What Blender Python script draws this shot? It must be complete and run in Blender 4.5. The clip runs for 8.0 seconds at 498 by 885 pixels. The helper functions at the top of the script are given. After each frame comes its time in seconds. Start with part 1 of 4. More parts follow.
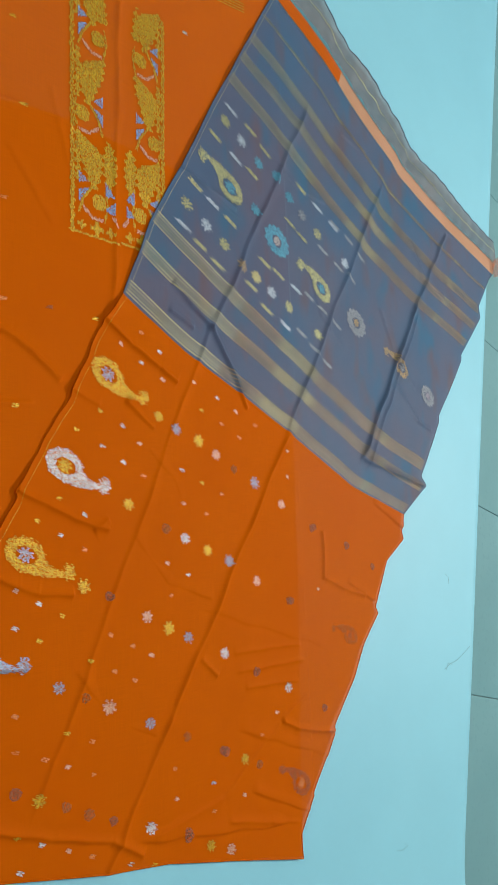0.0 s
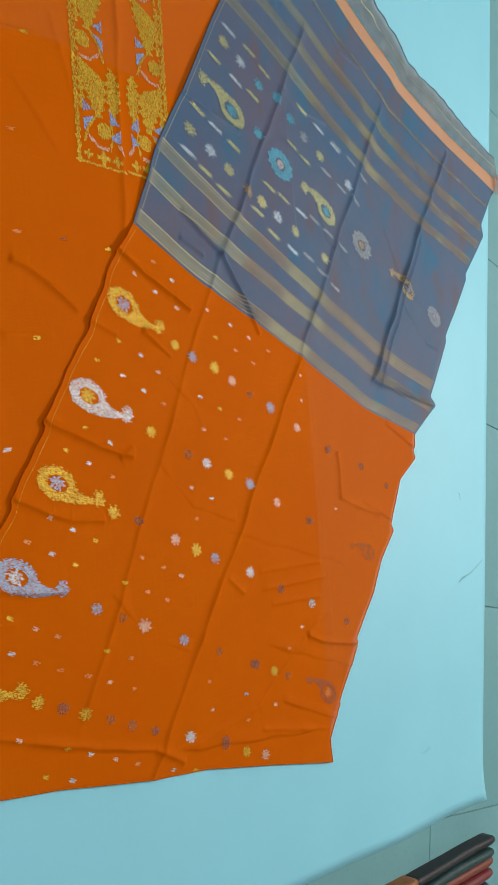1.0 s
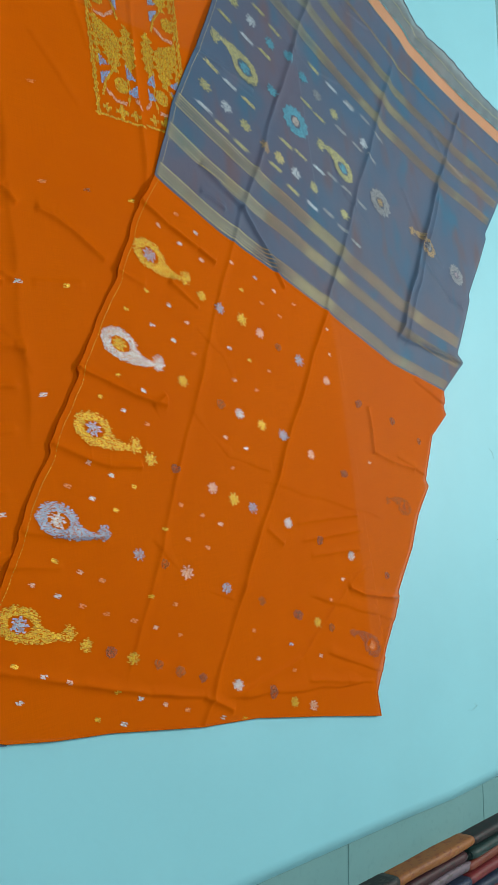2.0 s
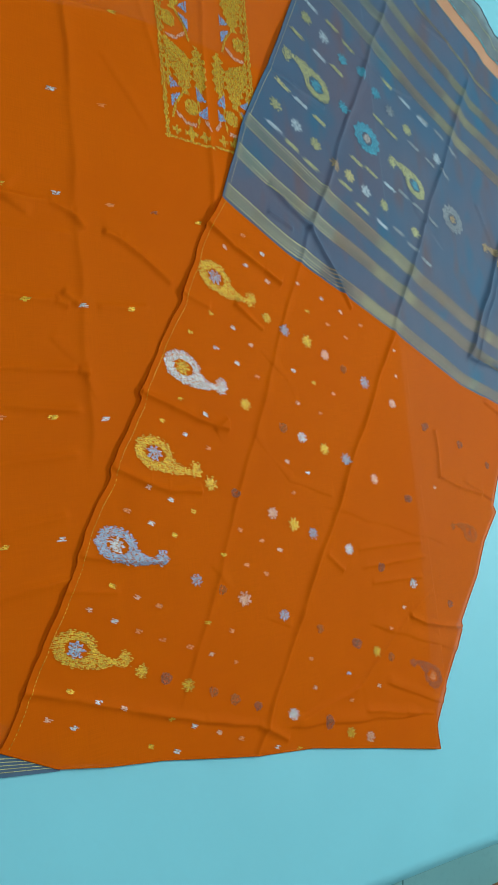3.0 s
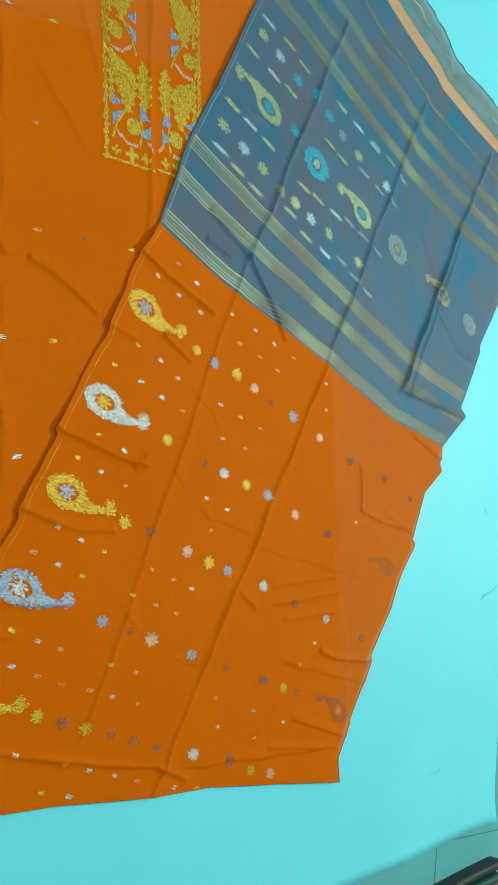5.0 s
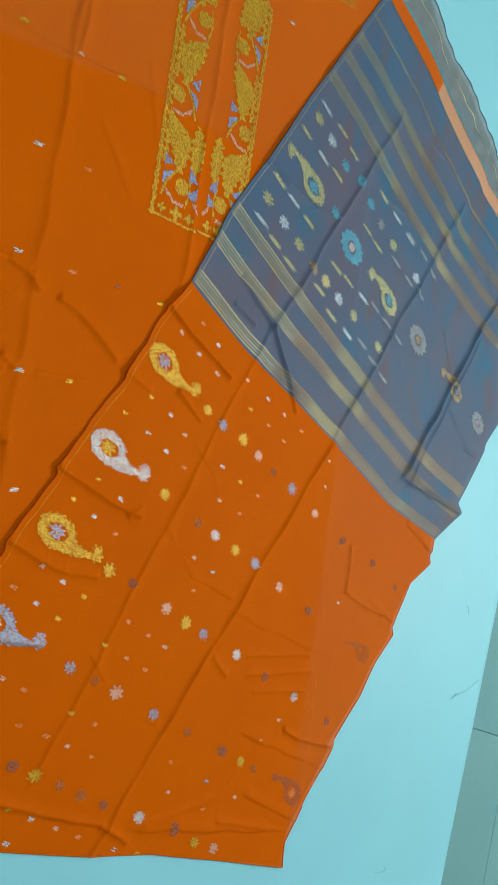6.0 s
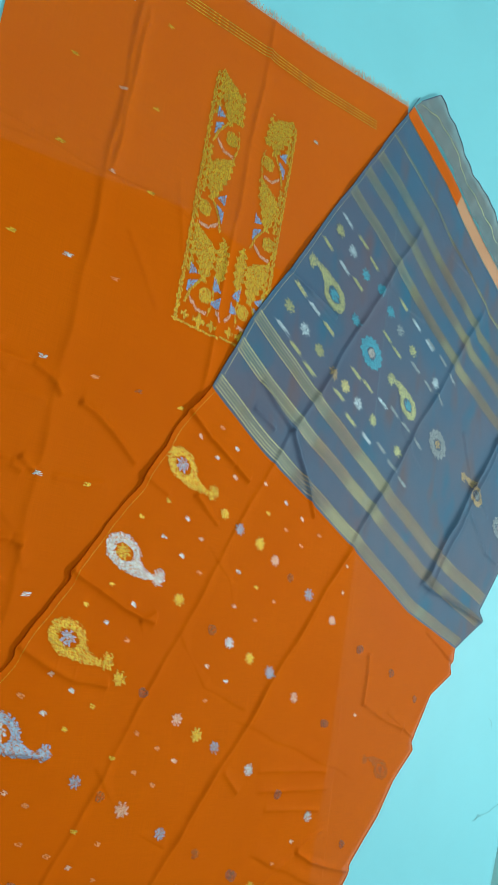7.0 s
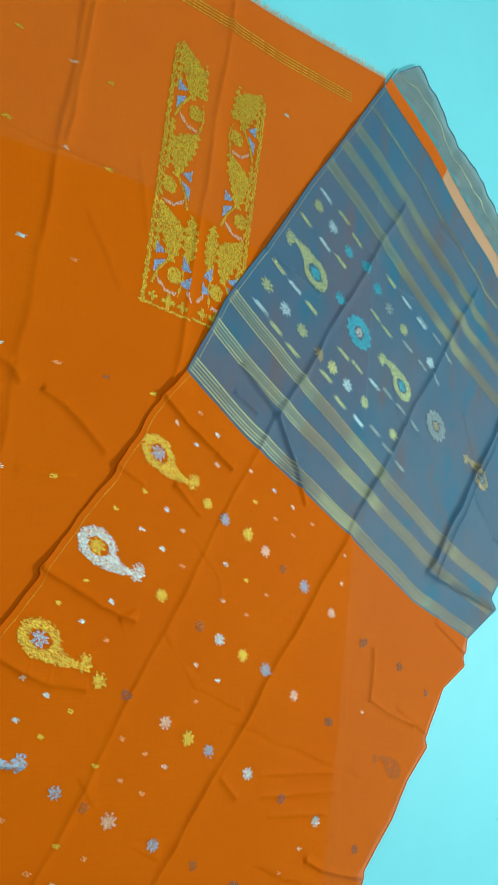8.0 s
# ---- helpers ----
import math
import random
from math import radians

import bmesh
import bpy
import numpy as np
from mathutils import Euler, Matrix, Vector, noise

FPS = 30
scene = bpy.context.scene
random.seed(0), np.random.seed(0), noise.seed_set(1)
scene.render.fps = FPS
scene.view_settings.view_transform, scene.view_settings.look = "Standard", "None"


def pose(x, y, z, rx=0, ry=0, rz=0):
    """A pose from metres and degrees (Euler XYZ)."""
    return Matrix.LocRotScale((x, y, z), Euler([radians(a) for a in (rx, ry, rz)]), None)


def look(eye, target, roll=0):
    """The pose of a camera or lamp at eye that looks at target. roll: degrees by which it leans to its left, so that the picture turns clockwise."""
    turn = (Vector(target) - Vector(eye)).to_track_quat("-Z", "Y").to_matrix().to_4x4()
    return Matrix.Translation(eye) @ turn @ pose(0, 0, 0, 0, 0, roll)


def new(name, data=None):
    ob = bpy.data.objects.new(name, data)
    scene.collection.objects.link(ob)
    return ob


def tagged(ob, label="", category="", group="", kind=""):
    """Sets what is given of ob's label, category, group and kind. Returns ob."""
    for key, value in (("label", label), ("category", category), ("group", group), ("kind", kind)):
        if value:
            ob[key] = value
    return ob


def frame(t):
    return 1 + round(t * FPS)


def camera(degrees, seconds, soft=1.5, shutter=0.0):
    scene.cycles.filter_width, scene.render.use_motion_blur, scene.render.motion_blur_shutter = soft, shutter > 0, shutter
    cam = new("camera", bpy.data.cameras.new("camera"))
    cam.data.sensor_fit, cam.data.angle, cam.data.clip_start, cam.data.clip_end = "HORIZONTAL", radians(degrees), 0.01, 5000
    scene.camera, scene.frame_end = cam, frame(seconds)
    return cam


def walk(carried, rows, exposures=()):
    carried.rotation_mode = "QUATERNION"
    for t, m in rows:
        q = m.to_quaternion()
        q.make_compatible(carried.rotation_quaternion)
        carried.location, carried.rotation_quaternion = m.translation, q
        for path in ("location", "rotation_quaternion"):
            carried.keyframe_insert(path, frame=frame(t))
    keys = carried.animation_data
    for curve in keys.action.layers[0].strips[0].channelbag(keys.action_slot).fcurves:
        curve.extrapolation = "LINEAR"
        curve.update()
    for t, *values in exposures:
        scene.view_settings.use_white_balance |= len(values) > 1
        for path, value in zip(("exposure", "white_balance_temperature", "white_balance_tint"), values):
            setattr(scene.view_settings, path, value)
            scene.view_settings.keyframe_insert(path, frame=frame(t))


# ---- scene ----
cam = camera(34.0, 8.0, soft=0.7)
PATH = [
    (0, (0.484, -1.008, 1.189), (0.248, 0.493, -0.112), 81.8),
    (0.3, (0.491, -1.019, 1.181), (0.392, 0.488, -0.131), 81.6),
    (0.5, (0.499, -1.028, 1.18), (0.426, 0.475, -0.137), 81.8),
    (1, (0.514, -1.057, 1.178), (0.428, 0.449, -0.136), 82.8),
    (1.2, (0.547, -1.069, 1.179), (0.388, 0.438, -0.126), 81.5),
    (2.3, (0.647, -1.076, 1.134), (0.548, 0.368, -0.246), 78.7),
    (2.5, (0.63, -1.07, 1.134), (0.525, 0.337, -0.284), 79.2),
    (3, (0.597, -1.056, 1.139), (0.45, 0.305, -0.32), 79.2),
    (3.5, (0.546, -1.062, 1.134), (0.41, 0.304, -0.32), 79.3),
    (4, (0.496, -1.046, 1.155), (0.336, 0.306, -0.31), 81.7),
    (4.5, (0.484, -1.017, 1.161), (0.304, 0.374, -0.265), 81.8),
    (4.7, (0.475, -1.002, 1.16), (0.417, 0.44, -0.224), 85.2),
    (5.8, (0.433, -1.016, 1.163), (0.279, 0.45, -0.189), 91.0),
    (6, (0.436, -1.015, 1.158), (0.251, 0.438, -0.203), 91.8),
    (6.2, (0.428, -1.024, 1.158), (0.181, 0.419, -0.205), 89.8),
    (6.5, (0.42, -1.019, 1.152), (0.097, 0.39, -0.23), 88.3),
    (7, (0.407, -1.013, 1.153), (0.011, 0.367, -0.24), 87.0),
    (7.5, (0.419, -0.986, 1.142), (0.037, 0.373, -0.275), 85.9),
    (8, (0.436, -0.896, 1.143), (0.013, 0.445, -0.279), 82.8),
]
EXPOSURES = [(0, 0.12, 6900, 16), (1.2, 0.12, 6900, 15), (2.5, 0.16, 6850, 8), (2.7, 0.14, 6800, 8), (2.85, 0.08, 6250, 4), (3.5, 0.26, 6050, -8), (4.7, 0.45, 5600, -33),
             (5.5, 0.22, 6600, 0), (5.8, 0.18, 6850, 13), (6.0, 0.15, 6700, 6), (6.3, 0.21, 6300, -4), (7.0, 0.26, 6150, -8), (8.0, 0.40, 5850, -20)]
walk(cam, [(t, look(e, a, r)) for t, e, a, r in PATH], EXPOSURES)

# ---- world and light ----
world = bpy.data.worlds.new("room_world")
scene.world = world
world.use_nodes = True
world.node_tree.nodes["Background"].inputs[0].default_value = (0.8, 0.9, 1.0, 1)
world.node_tree.nodes["Background"].inputs[1].default_value = 0.05


def area_lamp(name, eye, target, sx, sy, watts, colour):
    data = bpy.data.lights.new(name, "AREA")
    data.shape, data.size, data.size_y, data.energy, data.color = "RECTANGLE", sx, sy, watts, colour
    ob = new(name, data)
    ob.matrix_world = look(eye, target)
    return ob


# Unseen lamp, added on the far side so that folds show relief.
area_lamp("unseen_lamp_glow", (0.1, 3.78, 3.55), (0.1, 0.2, 0), 1.3, 0.12, 140, (1.0, 0.99, 0.97))
# Unseen overhead fill, added to balance the falloff on the near side.
area_lamp("unseen_lamp_glow", (-0.6, -1.3, 4.08), (-0.4, -0.5, 0), 1.3, 0.3, 44, (1.0, 0.99, 0.97))


# ---- materials ----
class Nodes:
    """A small node builder for one material."""

    def __init__(self, name):
        self.mat = bpy.data.materials.new(name)
        self.mat.use_nodes = True
        self.tree = self.mat.node_tree
        self.out = self.tree.nodes["Material Output"]
        self.bsdf = self.tree.nodes["Principled BSDF"]
        self.coord = self.add("ShaderNodeTexCoord")

    def add(self, kind, **values):
        node = self.tree.nodes.new(kind)
        for key, value in values.items():
            node.inputs[key.replace("_", " ")].default_value = value
        return node

    def link(self, a, b):
        self.tree.links.new(a, b)

    def noise(self, scale, stretch=(1, 1, 1), detail=4.0, rot=0.0):
        m = self.add("ShaderNodeMapping")
        m.inputs["Scale"].default_value = stretch
        m.inputs["Rotation"].default_value = (0, 0, rot)
        self.link(self.coord.outputs["Object"], m.inputs["Vector"])
        n = self.add("ShaderNodeTexNoise", Scale=scale, Detail=detail)
        self.link(m.outputs[0], n.inputs["Vector"])
        return n.outputs["Fac"]

    def ramp(self, fac, stops):
        r = self.add("ShaderNodeValToRGB")
        r.color_ramp.elements[0].position, r.color_ramp.elements[0].color = stops[0][0], (*stops[0][1], 1)
        r.color_ramp.elements[1].position, r.color_ramp.elements[1].color = stops[-1][0], (*stops[-1][1], 1)
        for pos, col in stops[1:-1]:
            r.color_ramp.elements.new(pos).color = (*col, 1)
        self.link(fac, r.inputs[0])
        return r.outputs[0]

    def mix(self, fac, a, b, mode="MIX"):
        n = self.tree.nodes.new("ShaderNodeMix")
        n.data_type, n.blend_type = "RGBA", mode
        for socket, value in ((n.inputs[0], fac), (n.inputs[6], a), (n.inputs[7], b)):
            if isinstance(value, (int, float)):
                socket.default_value = value
            elif isinstance(value, tuple):
                socket.default_value = (*value, 1)
            else:
                self.link(value, socket)
        return n.outputs[2]

    def bump(self, height, strength, distance):
        b = self.add("ShaderNodeBump", Strength=strength, Distance=distance)
        self.link(height, b.inputs["Height"])
        self.link(b.outputs[0], self.bsdf.inputs["Normal"])
        return b


def shade(c, k):
    return tuple(min(1.0, v * k) for v in c)


def cloth_material(name, colour, other, opaque, sheen, rough=0.5, spec=0.3, fuzz=0.2, bleed=None):
    """Fine sheer silk-cotton: two thread colours in slubs, a soft sheen, a little see-through between the threads."""
    n = Nodes(name)
    warp = n.noise(1.0, (900, 22, 1), 3)
    weft = n.noise(1.0, (18, 800, 1), 3)
    big = n.noise(3.2, (1, 1, 1), 3)
    slub = n.mix(0.5, warp, weft)
    c = n.mix(n.ramp(slub, [(0.35, (0, 0, 0)), (0.65, (1, 1, 1))]), shade(colour, 0.94), shade(colour, 1.05))
    c = n.mix(n.ramp(big, [(0.4, (0, 0, 0)), (0.68, (0.8, 0.8, 0.8))]), c, other)
    if bleed:
        for k, (stain, scale) in enumerate(bleed):
            spot = n.noise(scale, (1, 1.3 + k, 1), 2, 0.4 + k)
            c = n.mix(n.ramp(spot, [(0.56, (0, 0, 0)), (0.72, (0.75, 0.75, 0.75))]), c, stain)
    n.link(c, n.bsdf.inputs["Base Color"])
    n.bsdf.inputs["Roughness"].default_value = rough
    n.bsdf.inputs["Specular IOR Level"].default_value = spec
    n.bsdf.inputs["Sheen Weight"].default_value = fuzz
    n.bsdf.inputs["Sheen Roughness"].default_value = 0.4
    n.bsdf.inputs["Sheen Tint"].default_value = (*sheen, 1)
    n.bump(slub, 0.12, 0.001)
    back = n.add("ShaderNodeBsdfTranslucent")
    n.link(c, back.inputs["Color"])
    body = n.add("ShaderNodeMixShader")
    body.inputs[0].default_value = 0.12
    n.link(n.bsdf.outputs[0], body.inputs[1])
    n.link(back.outputs[0], body.inputs[2])
    clear = n.add("ShaderNodeBsdfTransparent")
    clear.inputs[0].default_value = (1, 1, 1, 1)
    both = n.add("ShaderNodeMixShader")
    both.inputs[0].default_value = opaque
    n.link(clear.outputs[0], both.inputs[1])
    n.link(body.outputs[0], both.inputs[2])
    n.link(both.outputs[0], n.out.inputs["Surface"])
    return n.mat


def thread_material(name, dark, light, metal, rough=0.42):
    """Woven thread: short floats, their glitter painted in as random darker and lighter colours."""
    n = Nodes(name)
    grain = n.noise(1.0, (330, 620, 1), 2)
    patch = n.noise(30)
    each = n.add("ShaderNodeNewGeometry").outputs["Random Per Island"]
    c = n.mix(n.ramp(each, [(0.05, (0, 0, 0)), (0.55, (0.55, 0.55, 0.55)), (0.95, (1, 1, 1))]), shade(dark, 0.7), shade(light, 1.12))
    c = n.mix(n.ramp(grain, [(0.36, (0, 0, 0)), (0.66, (0.5, 0.5, 0.5))]), c, light)
    c = n.mix(n.ramp(patch, [(0.35, (0, 0, 0)), (0.8, (0.4, 0.4, 0.4))]), c, shade(dark, 1.3))
    n.link(c, n.bsdf.inputs["Base Color"])
    n.bsdf.inputs["Metallic"].default_value = metal
    n.bsdf.inputs["Roughness"].default_value = rough
    n.bump(grain, 0.55, 0.002)
    return n.mat


def plain_material(name, a, b, scale, rough, bump=0.1, fine=120, distance=0.001):
    n = Nodes(name)
    big, small = n.noise(scale), n.noise(fine)
    c = n.mix(n.ramp(big, [(0.35, (0, 0, 0)), (0.68, (1, 1, 1))]), a, b)
    c = n.mix(n.ramp(small, [(0.3, (0, 0, 0)), (0.9, (0.35, 0.35, 0.35))]), c, shade(a, 0.8))
    n.link(c, n.bsdf.inputs["Base Color"])
    n.bsdf.inputs["Roughness"].default_value = rough
    n.bump(small, bump, distance)
    return n.mat


def tile_material():
    n = Nodes("grey_tile")
    info = n.add("ShaderNodeObjectInfo")
    big, small = n.noise(2.3), n.noise(60)
    c = n.mix(n.ramp(big, [(0.35, (0, 0, 0)), (0.7, (1, 1, 1))]), (0.125, 0.29, 0.31), (0.155, 0.33, 0.35))
    c = n.mix(n.ramp(small, [(0.55, (0, 0, 0)), (0.8, (0.6, 0.6, 0.6))]), c, (0.11, 0.25, 0.265))
    c = n.mix(n.ramp(info.outputs["Random"], [(0, (0, 0, 0)), (1, (0.4, 0.4, 0.4))]), c, (0.14, 0.31, 0.32))
    n.link(c, n.bsdf.inputs["Base Color"])
    n.bsdf.inputs["Roughness"].default_value = 0.7
    n.bsdf.inputs["Specular IOR Level"].default_value = 0.2
    n.bump(small, 0.08, 0.001)
    return n.mat


ORANGE = cloth_material("orange_silk", (0.640, 0.120, 0.0005), (0.62, 0.110, 0.0005), 0.895, (1.0, 0.45, 0.1), 0.65, 0.03, 0.0)
BLUE = cloth_material("shot_blue_silk", (0.112, 0.128, 0.198), (0.048, 0.137, 0.250), 0.87, (0.2, 0.55, 1.0), 0.55, 0.15, 0.12,
                      [((0.028, 0.150, 0.265), 6.0), ((0.150, 0.105, 0.120), 4.5)])
TAN = cloth_material("tan_weft", (0.24, 0.17, 0.10), (0.19, 0.15, 0.11), 0.26, (0.8, 0.6, 0.3))
PEACH = cloth_material("peach_end_silk", (0.62, 0.30, 0.16), (0.70, 0.36, 0.22), 0.85, (1.0, 0.7, 0.5))
GREY_END = cloth_material("grey_end_silk", (0.17, 0.18, 0.20), (0.30, 0.20, 0.16), 0.66, (0.7, 0.8, 0.9))
GOLD = thread_material("gold_zari", (0.40, 0.19, 0.003), (0.68, 0.41, 0.015), 0.4)
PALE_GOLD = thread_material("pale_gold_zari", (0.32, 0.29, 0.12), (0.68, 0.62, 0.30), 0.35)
SAGE = thread_material("sage_zari", (0.24, 0.25, 0.12), (0.50, 0.50, 0.26), 0.3)
ICE = thread_material("ice_blue_zari", (0.26, 0.32, 0.40), (0.52, 0.64, 0.74), 0.3)
SILVER = thread_material("silver_zari", (0.30, 0.23, 0.22), (0.60, 0.575, 0.57), 0.35)
MAUVE = thread_material("mauve_thread", (0.22, 0.15, 0.19), (0.36, 0.34, 0.42), 0.2)
SKY = thread_material("blue_violet_thread", (0.16, 0.17, 0.34), (0.26, 0.42, 0.68), 0.25)
SKY_GREY = thread_material("grey_blue_thread", (0.20, 0.20, 0.28), (0.34, 0.42, 0.56), 0.25)
TURQUOISE = thread_material("turquoise_thread", (0.02, 0.20, 0.33), (0.10, 0.42, 0.58), 0.2)
PINK = thread_material("pale_pink_thread", (0.56, 0.22, 0.12), (0.70, 0.40, 0.28), 0.2)
DULL = cloth_material("dull_thread", (0.54, 0.160, 0.040), (0.56, 0.18, 0.06), 0.45, (1.0, 0.6, 0.4), 0.7, 0.05, 0.0)
DULL_MAUVE = cloth_material("dull_mauve_thread", (0.43, 0.150, 0.085), (0.45, 0.150, 0.07), 0.50, (1.0, 0.6, 0.4), 0.7, 0.05, 0.0)
# Dull copy of PALE_GOLD, painted where the stripes lose their shine; also faded figures.
DULL_ZARI = thread_material("dull_zari", (0.22, 0.16, 0.09), (0.42, 0.30, 0.15), 0.3)
GREY_THREAD = thread_material("grey_thread", (0.14, 0.17, 0.21), (0.27, 0.31, 0.35), 0.1)
COPPER = thread_material("copper_thread", (0.56, 0.13, 0.012), (0.70, 0.22, 0.05), 0.2)
SHEET = plain_material("aqua_vinyl", (0.215, 0.565, 0.68), (0.23, 0.585, 0.69), 0.8, 0.5, 0.0, 3)
GROUT = plain_material("grey_grout", (0.13, 0.23, 0.235), (0.15, 0.26, 0.26), 5, 0.9)
PAINT = plain_material("pale_wall_paint", (0.72, 0.78, 0.78), (0.68, 0.75, 0.76), 1.1, 0.8)
TILE = tile_material()
HAIR = plain_material("dark_lint", (0.12, 0.22, 0.23), (0.16, 0.28, 0.28), 30, 0.8)


# ---- building helpers ----
def thing(name, label, category, group="", at=(0, 0, 0)):
    ob = new(name)
    ob.location = at
    return tagged(ob, label, category, group)


def grid_mesh(name, pts, faces, material, parent=None, label="", uv=None, smooth=True):
    me = bpy.data.meshes.new(name)
    me.from_pydata(pts, [], faces)
    me.materials.append(material)
    if smooth:
        me.polygons.foreach_set("use_smooth", [True] * len(me.polygons))
    me.update()
    ob = new(name, me)
    if parent:
        ob.parent = parent
        ob.matrix_parent_inverse = Matrix.Translation(-parent.location)
    if label:
        ob["label"] = label
    return ob


def part(name, bm, material, parent, label=""):
    me = bpy.data.meshes.new(name)
    bm.to_mesh(me)
    bm.free()
    me.materials.append(material)
    ob = new(name, me)
    if parent:
        ob.parent = parent
    if label:
        ob["label"] = label
    return ob


def along(points, n, soft=0):
    """n + 1 places spaced evenly along a line of corner points."""
    p = np.array(points, float)
    d = np.concatenate([[0], np.cumsum(np.hypot(*np.diff(p, axis=0).T))])
    s = np.linspace(0, d[-1], n + 1)
    q = np.stack([np.interp(s, d, p[:, 0]), np.interp(s, d, p[:, 1])], 1)
    for _ in range(soft):
        q[1:-1] = 0.25 * q[:-2] + 0.5 * q[1:-1] + 0.25 * q[2:]
    return q


class Patch:
    """A length of cloth between four edges: bottom and top run left to right, left and right run bottom to top."""

    def __init__(self, bottom, top, left, right, nu, nv, soft=3):
        self.b, self.t = along(bottom, nu, soft), along(top, nu, soft)
        self.l, self.r = along(left, nv, soft), along(right, nv, soft)
        u = np.linspace(0, 1, nu + 1)[None, :, None]
        v = np.linspace(0, 1, nv + 1)[:, None, None]
        c00, c10, c01, c11 = self.b[0], self.b[-1], self.t[0], self.t[-1]
        self.xy = ((1 - v) * self.b[None] + v * self.t[None] + (1 - u) * self.l[:, None] + u * self.r[:, None]
                   - ((1 - u) * (1 - v) * c00 + u * (1 - v) * c10 + (1 - u) * v * c01 + u * v * c11))
        self.nu, self.nv = nu, nv

    def at(self, u, v):
        a, b = np.clip(np.asarray(u) * self.nu, 0, self.nu - 1e-6), np.clip(np.asarray(v) * self.nv, 0, self.nv - 1e-6)
        i, j = a.astype(int), b.astype(int)
        f, g = (a - i)[..., None], (b - j)[..., None]
        return ((1 - f) * (1 - g) * self.xy[j, i] + f * (1 - g) * self.xy[j, i + 1]
                + (1 - f) * g * self.xy[j + 1, i] + f * g * self.xy[j + 1, i + 1])

    def mesh(self, name, height, material, parent, label=""):
        x, y = self.xy[..., 0].ravel(), self.xy[..., 1].ravel()
        pts = np.stack([x, y, height(x, y)], 1)
        i = np.arange(self.nu)[None] + (self.nu + 1) * np.arange(self.nv)[:, None]
        i = i.ravel()
        faces = np.stack([i, i + 1, i + self.nu + 2, i + self.nu + 1], 1)
        return grid_mesh(name, pts.tolist(), faces.tolist(), material, parent, label)


def segment(x, y, a, b):
    """Signed distance to the line through a and b, and how far along it the place lies (0 to 1)."""
    ax, ay = a
    dx, dy = b[0] - ax, b[1] - ay
    n = math.hypot(dx, dy)
    s = ((x - ax) * dx + (y - ay) * dy) / (n * n)
    return ((x - ax) * dy - (y - ay) * dx) / n, s


def crease(x, y, a, b, amp, width, sharp=True):
    """A pressed fold line or a pucker that runs from a to b and dies out at its ends: steep on one side, gentle on the other."""
    reach = 0.03 + 7 * width
    near = ((x > min(a[0], b[0]) - reach) & (x < max(a[0], b[0]) + reach) & (y > min(a[1], b[1]) - reach) & (y < max(a[1], b[1]) + reach))
    z = np.zeros(np.shape(x))
    if not near.any():
        return z
    d, s = segment(x[near], y[near], a, b)
    ends = np.clip(np.minimum(s + 0.06, 1.06 - s) / 0.12, 0, 1)
    long = math.dist(a, b)
    wob = 0.003 * np.sin(s * 17 + a[0] * 9) * min(1.0, long / 0.5) ** 2 + 0.0006 * np.sin(s * long * 70 + a[1] * 40)
    width, amp = width * (0.55 if sharp else 0.8), amp * (1.3 if sharp else 0.9) * (0.9 + 0.15 * np.sin(s * long * 33 + b[0] * 7))
    side = 1.0 if b[0] > a[0] else -1.0
    width = np.where((d + wob) * side > 0, np.maximum(0.45 * width, 0.0040), np.maximum(1.9 * width, 0.0075))
    shape = np.exp(-(np.sqrt((d + wob) ** 2 + 0.0022 ** 2) - 0.0022) / width) if sharp else np.exp(-((d + wob) / width) ** 2)
    z[near] = amp * ends * ends * (3 - 2 * ends) * shape
    return z


def bent(points, amp, width, sharp=True):
    """A fold line with bends, as straight folds end to end."""
    return [(a, b, amp, width, sharp) for a, b in zip(points, points[1:])]


def wave(x, y, kx, ky, phase):
    return np.sin(kx * x + ky * y + phase)


def ripple(x, y):
    """Slow unevenness of cloth that has been folded away and laid out again."""
    return (0.0016 * wave(x, y, 7.1, 3.3, 0.3) * wave(x, y, -2.7, 6.1, 1.9)
            + 0.0009 * wave(x, y, 17.3, -9.1, 0.8) * wave(x, y, 8.7, 15.9, 2.2)
            + 0.0004 * wave(x, y, 41, 23, 1.1) * wave(x, y, -19, 47, 0.4))


# ---- room ----
FAR, RIGHT = ((-1.202, 1.885), (1.536, 1.210)), ((1.536, 1.210), (1.368, 0.0))


def box(name, lo, hi, material, kind="structure", label="", category=""):
    bm = bmesh.new()
    bmesh.ops.create_cube(bm, size=1)
    for v in bm.verts:
        v.co = Vector([(l + h) / 2 + c * (h - l) for c, l, h in zip(v.co, lo, hi)])
    return tagged(part(name, bm, material, None), label, category, kind=kind)


FLOOR_Z = -0.012
floor = box("floor", (-4, -4, -0.12), (4, 4, FLOOR_Z - 0.004), GROUT, label="dark grout bed under grey floor tiles", category="floor")
box("wall_north", (-4, 4, -0.12), (4, 4.15, 4.2), PAINT, label="plain pale painted wall", category="wall")
box("wall_south", (-4, -4.15, -0.12), (4, -4, 4.2), PAINT, label="plain pale painted wall", category="wall")
box("wall_east", (4, -4.15, -0.12), (4.15, 4.15, 4.2), PAINT, label="plain pale painted wall", category="wall")
box("wall_west", (-4.15, -4.15, -0.12), (-4, 4.15, 4.2), PAINT, label="plain pale painted wall", category="wall")
box("ceiling", (-4.15, -4.15, 4.2), (4.15, 4.15, 4.3), PAINT, label="plain pale painted ceiling", category="ceiling")

# ---- the white sheet ----
white_sheet = thing("white_sheet", "smooth pale aqua vinyl sheet spread flat over the floor", "sheet")


